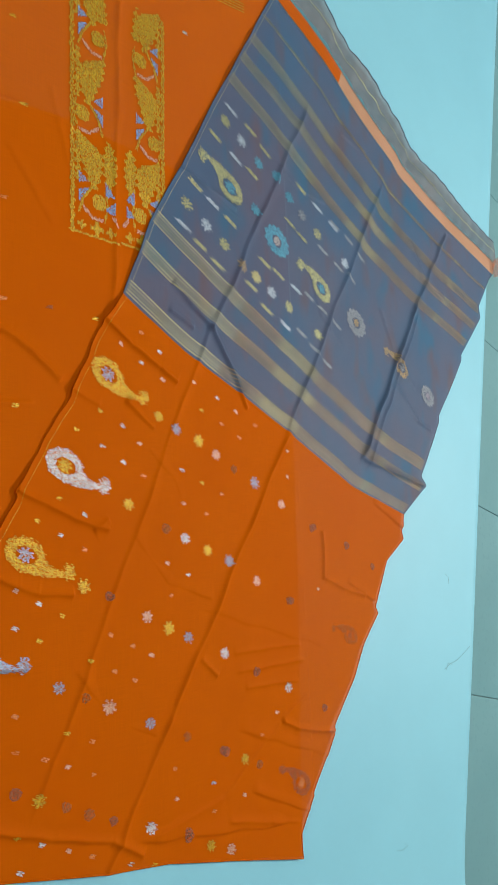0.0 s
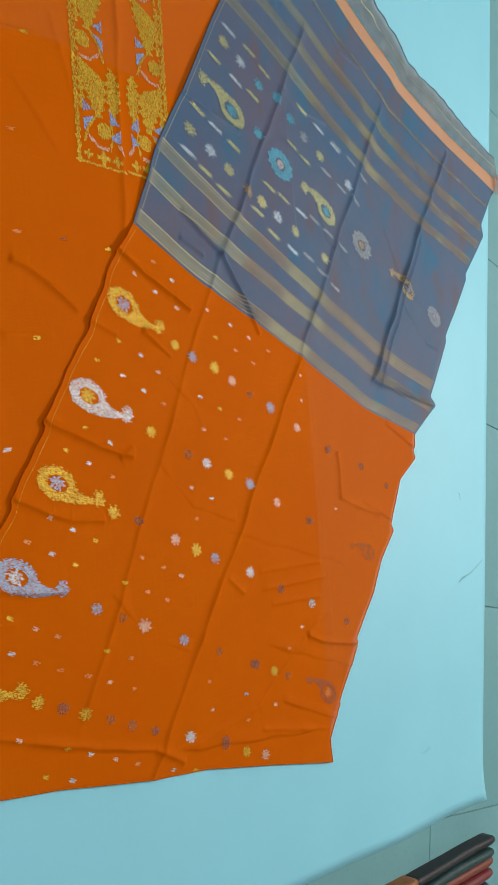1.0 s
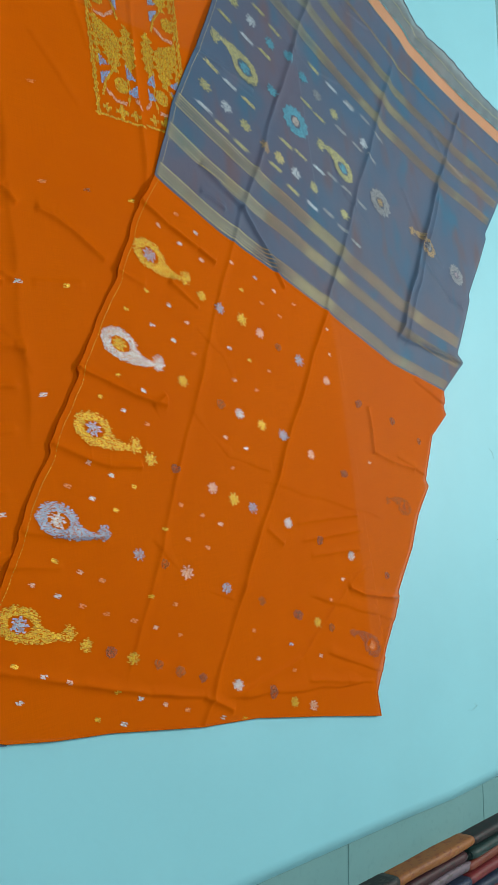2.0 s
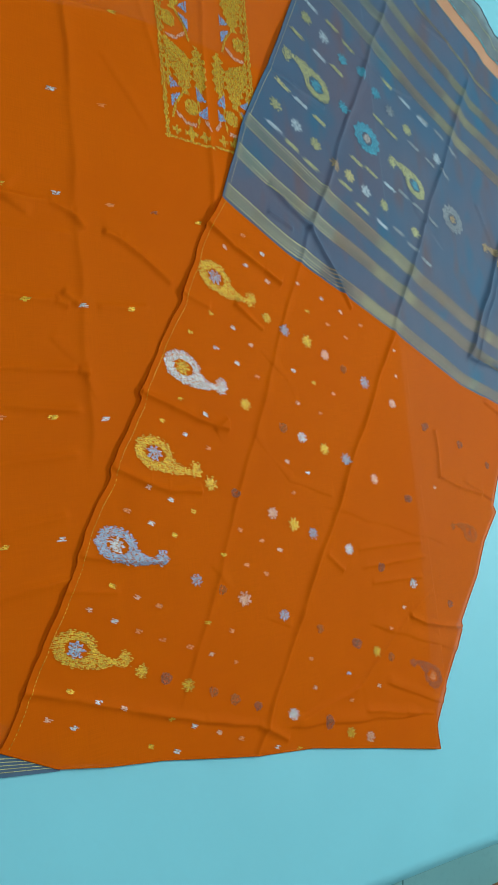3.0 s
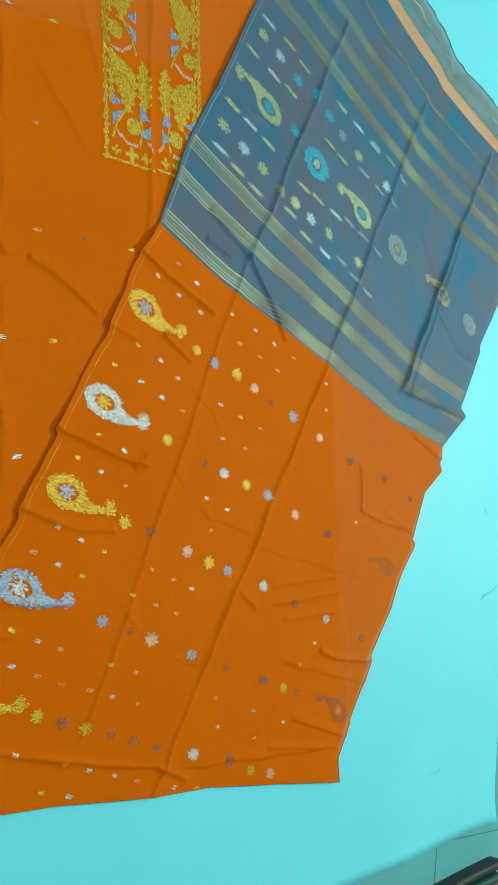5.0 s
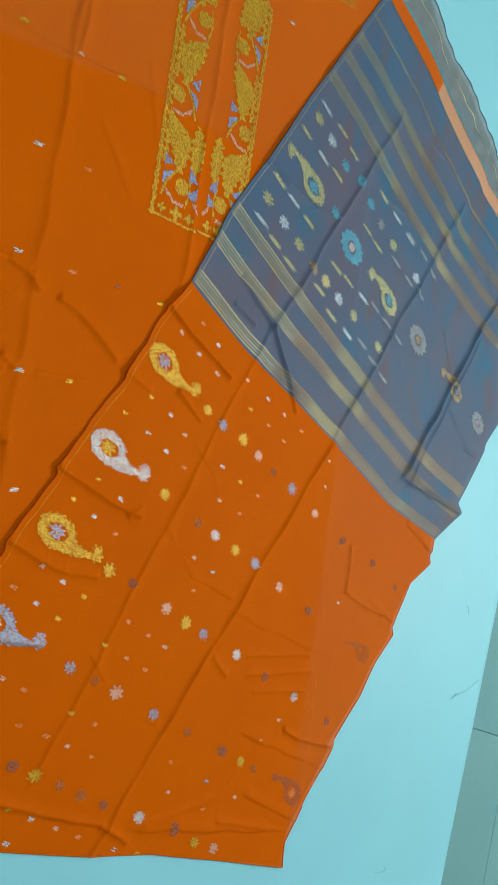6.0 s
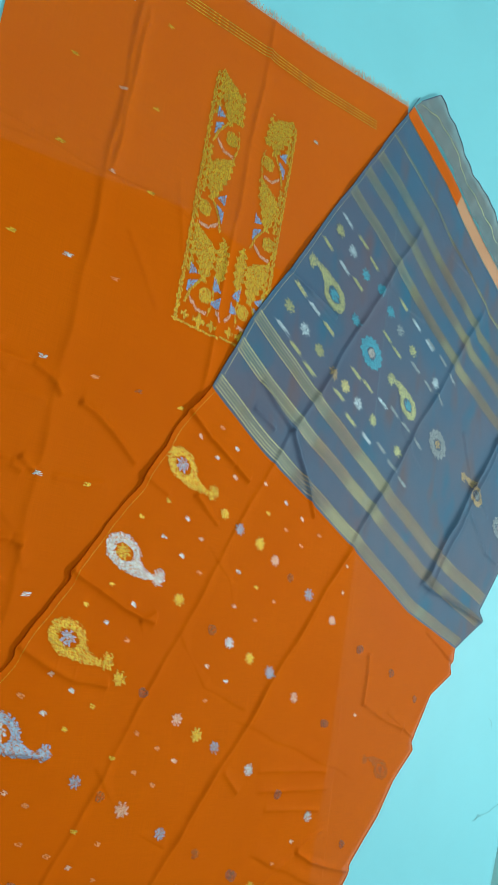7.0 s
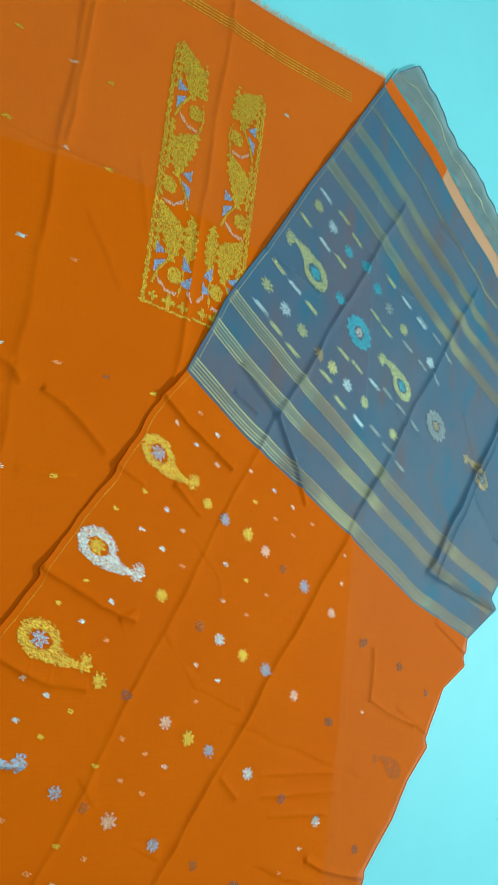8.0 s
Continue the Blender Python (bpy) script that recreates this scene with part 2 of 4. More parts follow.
def sheet_height(x, y):
    d, _ = segment(x, y, RIGHT[1], RIGHT[0])
    e, _ = segment(x, y, FAR[0], FAR[1])
    near, far = np.clip(-d, 0, 9), np.clip(e, 0, 9)
    lift = 0.0006 * np.exp(-near / 0.07) * (0.7 + 0.3 * np.sin(9 * y)) + 0.001 * np.exp(-far / 0.03) * (0.6 + 0.4 * np.sin(7 * x + 1))
    return lift + 0.009 * np.exp(-(near + far) / 0.04) + 0.0012 * wave(x, y, 3.1, 2.2, 0.5) * wave(x, y, -1.7, 3.9, 1.0) - 0.0012


sheet_patch = Patch([(-3.0, -1.6), (1.15, -1.6)], [(-3.0, 2.33), (-1.202, 1.885), (1.44, 1.233), (1.50, 1.226), (1.536, 1.222)],
                    [(-3.0, -1.6), (-3.0, 2.35)], [(1.15, -1.6), (1.368, 0.0), (1.436, 0.476), (1.478, 0.75), (1.508, 1.03), (1.524, 1.14), (1.536, 1.222)], 180, 160, 1)
top = sheet_patch.mesh("sheet_surface", sheet_height, SHEET, white_sheet)
solid = top.modifiers.new("thickness", "SOLIDIFY")
solid.thickness, solid.offset = 0.0012, -1

# ---- the saree: heights of its layers ----
PALLU_LEFT = [(-0.975, 0.571), (-0.508, 0.281), (-0.317, 0.170), (-0.166, 0.076), (0.0, 0.0)]
BODY_LEFT = np.array([(0.0, 0.0), (0.018, -0.015), (0.208, -0.126), (0.336, -0.206), (0.483, -0.293), (0.608, -0.368), (0.708, -0.420), (0.821, -0.492), (0.888, -0.527), (0.908, -0.545)])
TEETH = ((0.062, 0.011), (0.205, 0.008), (0.390, 0.010), (0.520, 0.009), (0.652, 0.007), (0.775, 0.005))


def selvedge_step(x):
    """The drawn-in selvedge: it swings out to each pucker and steps back behind it."""
    off = 0.0012 * np.sin(61 * x) + 0.0008 * np.sin(139 * x + 1)
    for at, deep in TEETH:
        off = off + np.where(x < at, -0.45 * deep * np.exp(-(at - x) / 0.035), deep * np.clip((x - at) / 0.008, 0, 1) * np.exp(-np.clip(x - at, 0, 9) / 0.024) - 0.45 * deep * np.exp(-np.abs(x - at) / 0.006))
    off = off - 0.011 * np.exp(-((x - 0.090) / 0.040) ** 2)
    return off * np.clip(x / 0.02, 0, 1) * np.clip((0.90 - x) / 0.03, 0, 1)


edge_x = np.linspace(0.0, 0.908, 150)
edge_y = np.interp(edge_x, BODY_LEFT[:, 0], BODY_LEFT[:, 1]) + selvedge_step(edge_x)
LEFT = PALLU_LEFT[:4] + list(zip(edge_x.tolist(), edge_y.tolist()))
LEFT_X, LEFT_Y = np.array(LEFT).T
UNDER_EDGE = 0.515


def step(d, w):
    s = np.clip(d / w, 0, 1)
    return s * s * (3 - 2 * s)


def h0(x, y):
    return 0.0012 + 0.1 * ripple(x + 3, y)


UNDER_FOLDS = [((-0.86, -0.300), (-0.12, -0.325), 0.0045, 0.016, True), ((-0.12, -0.325), (0.50, -0.345), 0.0035, 0.026, True), ((-0.84, 0.022), (0.02, -0.022), 0.004, 0.008, True),
               ((-0.64, -0.292), (-0.31, -0.305), 0.0050, 0.005, True), ((-0.27, -0.55), (-0.315, -0.10), 0.002, 0.012, False), ((-0.37, -0.16), (-0.22, -0.12), 0.002, 0.006, True)]
UNDER_FOLDS += bent([(0.112, -0.282), (0.121, -0.247), (0.144, -0.206), (0.188, -0.145)], 0.0052, 0.005)
UNDER_FOLDS += bent([(0.079, -0.50), (0.074, -0.381), (0.087, -0.342), (0.112, -0.322)], 0.0050, 0.006)
UNDER_FOLDS += bent([(0.134, -0.52), (0.124, -0.35)], 0.0030, 0.005)
UNDER_FOLDS += bent([(0.240, -0.52), (0.239, -0.386), (0.248, -0.362)], 0.0050, 0.006) + bent([(0.225, -0.372), (0.243, -0.343)], 0.005, 0.005)
UNDER_FOLDS += bent([(0.243, -0.306), (0.236, -0.202)], 0.0030, 0.004) + bent([(0.353, -0.52), (0.354, -0.357), (0.361, -0.338)], 0.0045, 0.006)
UNDER_FOLDS += bent([(0.410, -0.52), (0.420, -0.360)], 0.0042, 0.007) + bent([(0.30, -0.40), (0.345, -0.352), (0.40, -0.330)], 0.0025, 0.010, False)
UNDER_FOLDS += bent([(0.695, -0.54), (0.683, -0.40)], 0.004, 0.006) + bent([(0.60, -0.52), (0.585, -0.40)], 0.003, 0.006) + bent([(0.50, -0.53), (0.49, -0.37)], 0.003, 0.006)
UNDER_FOLDS += bent([(-0.02, -0.53), (0.06, -0.45)], 0.006, 0.02, False) + bent([(0.05, -0.53), (0.10, -0.42)], 0.005, 0.015, False)
UNDER_FOLDS += bent([(-0.295, -0.55), (-0.287, -0.334), (-0.310, -0.20), (-0.305, -0.10)], 0.0022, 0.006) + bent([(-0.22, -0.25), (-0.10, -0.16)], 0.0025, 0.009, False)


def h1(x, y):
    z = 0.0034 + 0.7 * ripple(x, y + 1.7) - 0.0012 * (1 - step(x + 0.31, 0.03))
    for fold in UNDER_FOLDS:
        z = z + crease(x, y, *fold)
    return np.maximum(z, 0.0022)


TOP_FOLDS = [((-0.52, 0.99), (0.231, 0.500), 0.006, 0.010, True), ((0.231, 0.505), (0.815, 0.098), 0.0055, 0.008, True), ((0.815, 0.098), (1.055, -0.065), 0.0045, 0.008, True),
             ((-0.63, 0.641), (0.023, 0.255), 0.0065, 0.008, True), ((0.022, 0.245), (0.90, -0.20), 0.0035, 0.012, True),
             ((-0.485, 1.385), (-0.18, 1.140), 0.007, 0.007, True), ((-0.19, 1.150), (0.275, 0.818), 0.011, 0.005, True),
             ((-0.165, 1.165), (0.300, 0.845), 0.0045, 0.010, True),
             ((0.285, 0.820), (0.35, 1.13), 0.006, 0.008, True), ((1.02, 0.02), (1.10, 0.42), 0.004, 0.012, False),
             ((0.717, -0.320), (0.70, -0.43), 0.002, 0.006, True), ((0.40, 0.86), (0.47, 1.0), 0.005, 0.012, False), ((0.60, 0.72), (0.66, 0.84), 0.004, 0.010, False),
             ((0.88, 0.30), (1.00, 0.62), 0.003, 0.015, False), ((1.01, 0.33), (1.10, 0.52), 0.004, 0.010, False), ((-0.32, 0.17), (-0.25, 0.36), 0.002, 0.006, True)]
# puckers that run in from the selvedge
TOP_FOLDS += bent([(0.055, -0.050), (0.100, 0.021), (0.135, 0.094), (0.160, 0.140)], 0.0062, 0.007) + bent([(0.200, -0.130), (0.225, -0.06)], 0.003, 0.006) + bent([(0.212, 0.004), (0.260, 0.075)], 0.0052, 0.005)
TOP_FOLDS += bent([(0.386, -0.240), (0.412, -0.176), (0.438, -0.115), (0.456, -0.045)], 0.0058, 0.006) + bent([(0.456, -0.080), (0.436, -0.045)], 0.0035, 0.005)
TOP_FOLDS += bent([(0.515, -0.312), (0.546, -0.240), (0.560, -0.199), (0.568, -0.125)], 0.0055, 0.006) + bent([(0.650, -0.385), (0.672, -0.30), (0.680, -0.22)], 0.0036, 0.006)
TOP_FOLDS += bent([(0.829, -0.52), (0.865, -0.42), (0.910, -0.31)], 0.0036, 0.006) + bent([(0.910, -0.31), (0.962, -0.17), (1.000, -0.05), (1.045, 0.02)], 0.0048, 0.006)
# creases on the orange field
TOP_FOLDS += bent([(0.470, 0.618), (0.520, 0.622), (0.587, 0.617)], 0.0052, 0.005) + bent([(0.587, 0.625), (0.615, 0.700), (0.640, 0.79)], 0.0040, 0.005)
TOP_FOLDS += bent([(0.885, 0.430), (0.912, 0.486), (0.930, 0.56), (0.945, 0.625)], 0.0050, 0.005) + bent([(1.020, 0.050), (0.999, 0.233), (0.884, 0.43), (0.840, 0.53)], 0.0028, 0.012)
TOP_FOLDS += bent([(0.720, 0.184), (0.758, 0.229)], 0.0035, 0.005) + bent([(0.720, 0.283), (0.722, 0.40), (0.728, 0.506)], 0.0022, 0.007) + bent([(0.759, 0.292), (0.764, 0.517)], 0.0026, 0.007)
TOP_FOLDS += bent([(0.796, 0.315), (0.800, 0.41), (0.808, 0.497)], 0.0022, 0.006) + bent([(1.048, 0.250), (1.085, 0.38), (1.112, 0.479)], 0.0030, 0.007) + bent([(0.62, 0.20), (0.74, 0.60)], 0.0018, 0.016, False)
TOP_FOLDS += bent([(0.30, 0.06), (0.36, 0.13), (0.47, 0.17)], 0.0022, 0.012, False) + bent([(0.47, 0.02), (0.56, 0.10), (0.60, 0.22)], 0.0020, 0.012, False) + bent([(0.70, -0.12), (0.80, -0.04), (0.84, 0.06)], 0.0022, 0.012, False)
# creases on the end panel
TOP_FOLDS += bent([(-0.310, 0.168), (-0.296, 0.253), (-0.272, 0.350)], 0.0042, 0.005) + bent([(-0.052, 0.137), (-0.011, 0.193), (0.022, 0.249)], 0.0052, 0.005) + bent([(0.008, 0.125), (0.036, 0.195)], 0.0040, 0.005)
TOP_FOLDS += bent([(0.022, 0.243), (0.070, 0.278), (0.114, 0.310), (0.195, 0.354)], 0.0065, 0.005) + bent([(-0.47, 0.46), (-0.40, 0.58), (-0.39, 0.70)], 0.0024, 0.010, False)
TOP_FOLDS += bent([(-0.72, 0.70), (-0.62, 0.80), (-0.60, 0.92)], 0.0030, 0.010, False) + bent([(-0.15, 0.95), (-0.02, 1.02), (0.06, 1.12)], 0.0035, 0.010, False) + bent([(0.06, 1.02), (0.16, 1.12), (0.18, 1.20)], 0.0035, 0.008)
TOP_FOLDS += bent([(-0.40, 1.15), (-0.30, 1.22), (-0.26, 1.34)], 0.0035, 0.009) + bent([(-0.20, 0.62), (-0.08, 0.66), (0.0, 0.76)], 0.0022, 0.012, False)


def h2(x, y):
    z = 0.0040 + 0.0010 * (1 - step(y - UNDER_EDGE, 0.03)) + ripple(x - 1.1, y)
    edge = y - np.interp(x, LEFT_X, LEFT_Y)
    curl = 0.0012 + 0.0030 * np.clip(np.sin(31 * x + 2 * np.sin(9 * x)), 0, 1) * (x < 0) + 0.006 * np.exp(-((x - 0.028) / 0.020) ** 2)
    for at, deep in TEETH:
        curl = curl + 0.28 * deep * np.exp(-((x - at + 0.020) / 0.036) ** 2)
    z = z + curl * np.exp(-np.clip(edge, 0, 9) / 0.014)
    for fold in TOP_FOLDS:
        z = z + crease(x, y, *fold)
    return np.maximum(z, np.where(y < UNDER_EDGE + 0.02, h1(x, y) + 0.0016, 0.0015))


# ---- the saree: cloth ----
saree = thing("saree", "orange silk saree spread out, blue-grey striped end panel folded over", "saree")
Patch([(-0.25, -0.55), (-0.284, -0.322), (-0.315, -0.172), (-0.30, 0.46)], [(0.865, -0.545), (0.96, -0.37), (1.034, -0.065), (1.06, 0.08), (1.16, 0.46)], [(-0.25, -0.55), (0.865, -0.545)],
      [(-0.30, 0.46), (1.16, 0.46)], 40, 60).mesh("under_fold", h0, ORANGE, saree, "second thickness of orange cloth below")
blouse_top = [(-0.80, -0.562), (-0.815, -0.20), (-0.823, -0.060), (-0.835, 0.027), (-0.853, 0.160), (-0.885, 0.330), (-0.925, 0.530)]
blouse = Patch([(0.89, -0.615), (0.915, -0.53), (0.952, -0.456), (0.976, -0.37), (1.048, -0.065), (1.075, 0.08), (1.131, 0.28), (1.187, 0.485)], blouse_top,
               [(0.89, -0.615), (0.55, -0.575), (0.2, -0.556), (-0.477, -0.554), (-0.80, -0.562)],
               [(1.187, 0.485), (0.852, 0.50), (0.596, UNDER_EDGE), (0.0, 0.53), (-0.5, 0.53), (-0.925, 0.53)], 330, 560, 1)
blouse.mesh("blouse_piece", h1, ORANGE, saree, "plain orange blouse length with two gold bands")

BORDER = [(0.0, 0.0), (0.089, 0.164), (0.175, 0.367), (0.231, 0.492), (0.359, 0.765), (0.432, 1.008)]
BODY_HEM = [(0.908, -0.545), (0.957, -0.456), (0.979, -0.370), (1.000, -0.263), (1.050, -0.065), (1.077, 0.082), (1.133, 0.283), (1.191, 0.484)]
BODY_SIDE = [(1.191, 0.484), (1.140, 0.481), (1.05, 0.548), (0.952, 0.628), (0.938, 0.622), (0.835, 0.723), (0.76, 0.772), (0.690, 0.846), (0.672, 0.836), (0.555, 0.908), (0.500, 1.000), (0.480, 0.992), (0.432, 1.008)]
body = Patch(BODY_HEM, BORDER, LEFT[4:][::-1], BODY_SIDE, 500, 500, 1)
body.mesh("body_panel", h2, ORANGE, saree, "orange silk body with small woven flowers")
FOLD_TOP = [(-0.897, 0.523), (-0.850, 0.648), (-0.806, 0.744), (-0.736, 0.851), (-0.679, 0.960), (-0.628, 1.068), (-0.600, 1.10), (-0.504, 1.404), (-0.427, 1.735)]
PALLU_RIGHT = [(0.432, 1.008), (0.348, 1.145), (0.322, 1.118), (0.152, 1.254), (0.13, 1.256), (-0.006, 1.382), (-0.069, 1.438), (-0.09, 1.44),
               (-0.242, 1.604), (-0.281, 1.597), (-0.40, 1.700), (-0.427, 1.735)]
pallu = Patch(BORDER, FOLD_TOP, LEFT[:5][::-1][:-1] + [(-0.897, 0.523)], PALLU_RIGHT, 500, 480, 1)
pallu.mesh("pallu_panel", h2, BLUE, saree, "blue-grey shot silk end panel with gold stripes")


def h_end(x, y):
    z = h2(x, y) + 0.004
    fold = np.abs(np.sin(8 * y + 27 * x + 1.7 * np.sin(6.3 * y) + 0.9 * np.sin(17 * x)))
    return z + 0.007 * fold * (0.4 + 0.6 * np.sin(5.1 * y + 1) ** 2) + 0.0025 * wave(x, y, 71, 37, 0.2) * wave(x, y, -33, 59, 1.4)


BAND_TOP = [(-0.935, 0.548), (-0.893, 0.670), (-0.850, 0.762), (-0.780, 0.872), (-0.722, 0.985), (-0.668, 1.095), (-0.640, 1.125), (-0.545, 1.424), (-0.472, 1.766)]
END_TOP = [(-0.965, 0.575), (-1.033, 0.658), (-0.989, 0.742), (-0.935, 0.80), (-0.900, 0.862), (-0.850, 1.00), (-0.826, 1.022), (-0.751, 1.150),
           (-0.712, 1.175), (-0.663, 1.349), (-0.588, 1.603), (-0.553, 1.757)]


def split(points, y):
    """The points of a line below and above a y, both with the cut."""
    p = np.array(points)
    x = float(np.interp(y, p[:, 1], p[:, 0]))
    return [tuple(q) for q in p if q[1] < y] + [(x, y)], [(x, y)] + [tuple(q) for q in p if q[1] > y]


low, high = split(FOLD_TOP, 0.80), split(BAND_TOP, 0.82)
for piece, mat, tag, name in ((0, ORANGE, "orange turned corner of the end", "turned_corner"), (1, PEACH, "frayed peach band at the end", "end_band")):
    b, t = low[piece], high[piece]
    Patch(b, t, [b[0], t[0]], [b[-1], t[-1]], 160, 14, 0).mesh(name, lambda x, y: h2(x, y) + 0.0015, mat, saree, tag)
end_flap = Patch(BAND_TOP, END_TOP, [BAND_TOP[0], END_TOP[0]], [BAND_TOP[-1], END_TOP[-1]], 240, 26, 1)
Patch([(-0.470, 1.725), (-0.412, 1.722)], [(-0.505, 1.800), (-0.455, 1.812)], [(-0.470, 1.725), (-0.495, 1.760), (-0.505, 1.800)], [(-0.412, 1.722), (-0.425, 1.770), (-0.455, 1.812)], 24, 30).mesh(
    "turned_tip", lambda x, y: 0.012 + 0.005 * np.abs(np.sin(70 * x + 40 * y)) + 0.003 * np.sin(90 * y), DULL_MAUVE, saree, "crumpled rust tip of the end")
end_flap.mesh("end_flap", h_end, GREY_END, saree, "crumpled sheer grey end flap")
corner = Patch([(0.93, -0.62), (0.962, -0.452)], [(0.895, -0.60), (0.935, -0.45)], [(0.93, -0.62), (0.895, -0.60)], [(0.962, -0.452), (0.935, -0.45)], 20, 20)
corner.mesh("striped_corner", lambda x, y: 0.0035 + 0 * x, BLUE, saree, "striped grey corner below the hem")


def rolled_hem(line, height, radius, material, label):
    """A thin rolled edge that follows the cloth."""
    p = along(line, 260, 1)
    d = np.gradient(p, axis=0)
    d /= np.hypot(d[:, 0], d[:, 1])[:, None]
    pts, faces, ring = [], [], 7
    for (x, y), (dx, dy) in zip(p, d):
        z = float(height(np.array([x]), np.array([y]))[0])
        for j in range(ring):
            a = 2 * math.pi * j / ring
            pts.append((x - dy * radius * math.cos(a), y + dx * radius * math.cos(a), z + radius * math.sin(a)))
    for i in range(len(p) - 1):
        faces += [(i * ring + j, i * ring + (j + 1) % ring, (i + 1) * ring + (j + 1) % ring, (i + 1) * ring + j) for j in range(ring)]
    return grid_mesh("rolled_hem", pts, faces, material, saree, label)


rolled_hem(BODY_HEM, h2, 0.0016, ORANGE, "rolled orange hem")
rolled_hem(BODY_SIDE, h2, 0.0013, ORANGE, "rolled orange side edge")
rolled_hem(PALLU_RIGHT, h2, 0.0013, BLUE, "rolled blue side edge")
rolled_hem(LEFT[4:], h2, 0.0011, ORANGE, "rolled orange selvedge")
rolled_hem(LEFT[:5], h2, 0.0011, BLUE, "rolled blue selvedge")
rolled_hem(END_TOP, h_end, 0.0015, BLUE, "rolled dark edge of the end flap")


# ---- woven motifs ----
def woven(name, inside, span, centre, angle, height, material, parent=saree, label="", cell=(0.0042, 0.0012), lift=0.0009, seed=1, full=1.3):
    """Short thread floats that fill a figure; inside(a, b) tells where, in metres along and across its axis."""
    rng = np.random.default_rng(seed)
    a0, a1, b0, b1 = span
    a, b = np.meshgrid(np.arange(a0, a1, cell[0]), np.arange(b0, b1, cell[1]))
    a, b = a.ravel() + rng.uniform(-0.5, 0.5, a.size) * cell[0], b.ravel()
    keep = inside(a, b) & (rng.random(a.size) > 0.10)
    a, b = a[keep], b[keep]
    if not len(a):
        return None
    half, thick = cell[0] * rng.uniform(0.42, 0.78, len(a)), cell[1] * rng.uniform(0.24, 0.44, len(a)) * full
    ca, sa = math.cos(angle), math.sin(angle)
    la = np.stack([a - half, a + half, a + half, a - half], 1).ravel()
    lb = np.stack([b - thick, b - thick, b + thick, b + thick], 1).ravel()
    x, y = centre[0] + la * ca - lb * sa, centre[1] + la * sa + lb * ca
    z = height(x, y) + lift + np.repeat(rng.uniform(0, 0.0004, len(a)), 4)
    faces = np.arange(4 * len(a)).reshape(-1, 4)
    return grid_mesh(name, np.stack([x, y, z], 1).tolist(), faces.tolist(), material, parent, label, smooth=False)


def paisley_shape(k, ragged=0.0):
    """Drop-shaped ring whose tail ends in a small tuft."""
    def inside(a, b):
        a, b = a / k, b / k
        jag = 0.0022 * np.sin(a * 900) * np.sign(np.sin(b * 700 + 1)) + ragged * np.sin(b * 2100)
        head = (a / (0.036 + jag)) ** 2 + (b / (0.025 + jag)) ** 2 < 1
        hole = ((a - 0.002) / 0.020) ** 2 + (b / 0.0125) ** 2 < 1
        mid = -0.005 * np.sin(np.clip((a - 0.015) / 0.06, 0, 1) * math.pi)
        wide = np.interp(a, [0.015, 0.04, 0.065, 0.078], [0.020, 0.012, 0.005, 0.003]) + 0.7 * jag
        tail = (a > 0.015) & (a < 0.078) & (np.abs(b - mid + 0.003) < wide)
        tuft = (a - 0.084) ** 2 + (b - 0.004) ** 2 < (0.0105 + 2 * jag) ** 2
        return (head | tail | tuft) & ~hole
    return inside


def flower_shape(r, petals=8):
    """A woven star with stepped petals, a little longer along the weft."""
    def inside(a, b):
        a, b = a / 1.14, b / 0.95
        t = np.arctan2(b, a)
        lobe = 0.84 + 0.20 * np.cos(petals * t) + 0.10 * np.sign(np.sin(b * 2600))
        return np.hypot(a, b) < r * (lobe if petals else 0.9 + 0.06 * np.sin(3 * t))
    return inside


def bar_shape(length, thick):
    return lambda a, b: (np.abs(a - 0.12 * np.sin(b * 900) * length) < length / 2) & (np.abs(b) < thick / 2)


def motif_paisley(at, angle, height, ring, eye, k=1.0, seed=1):
    p = woven("paisley", paisley_shape(k), (-0.045 * k, 0.1 * k, -0.04 * k, 0.04 * k), at, angle, height, ring, seed=seed)
    woven("paisley_eye", flower_shape(0.0125 * k), (-0.02, 0.02, -0.02, 0.02), at, angle, height, eye, parent=p, cell=(0.0030, 0.0016), seed=seed + 7)


COLOURS = {"g": GOLD, "s": SILVER, "m": MAUVE, "p": PALE_GOLD, "t": TURQUOISE, "c": COPPER, "k": PINK, "d": DULL, "n": DULL_MAUVE, "b": DULL_ZARI, "y": GREY_THREAD, "i": ICE, "e": SAGE}
ACROSS = math.atan2(0.905, 0.425)
HEADS = [(0.164, -0.040), (0.341, -0.141), (0.494, -0.224), (0.641, -0.318), (0.791, -0.409)]
for i, at in enumerate(HEADS):
    motif_paisley(at, ACROSS + 0.01 * i, h2, (GOLD, SILVER, GOLD, SKY_GREY, GOLD)[i], (MAUVE, GOLD, MAUVE, SILVER, SKY_GREY)[i], 1.12, 20 + i)
motif_paisley((1.032, 0.490), math.atan2(-0.075, -0.055), h2, DULL_MAUVE, COPPER, 0.95, 40)
motif_paisley((0.732, 0.714), math.atan2(-0.090, -0.038), h2, DULL, DULL_MAUVE, 0.85, 41)
for i, at in enumerate([(0.886, 0.592), (0.568, 0.834), (0.464, 0.576), (0.627, 0.473), (1.035, 0.131), (0.907, 0.239)]):
    woven("flower", flower_shape(0.0100, 0), (-0.02, 0.02, -0.02, 0.02), at, ACROSS, h2, DULL_MAUVE, cell=(0.0030, 0.0013), seed=45 + i, full=2.2)

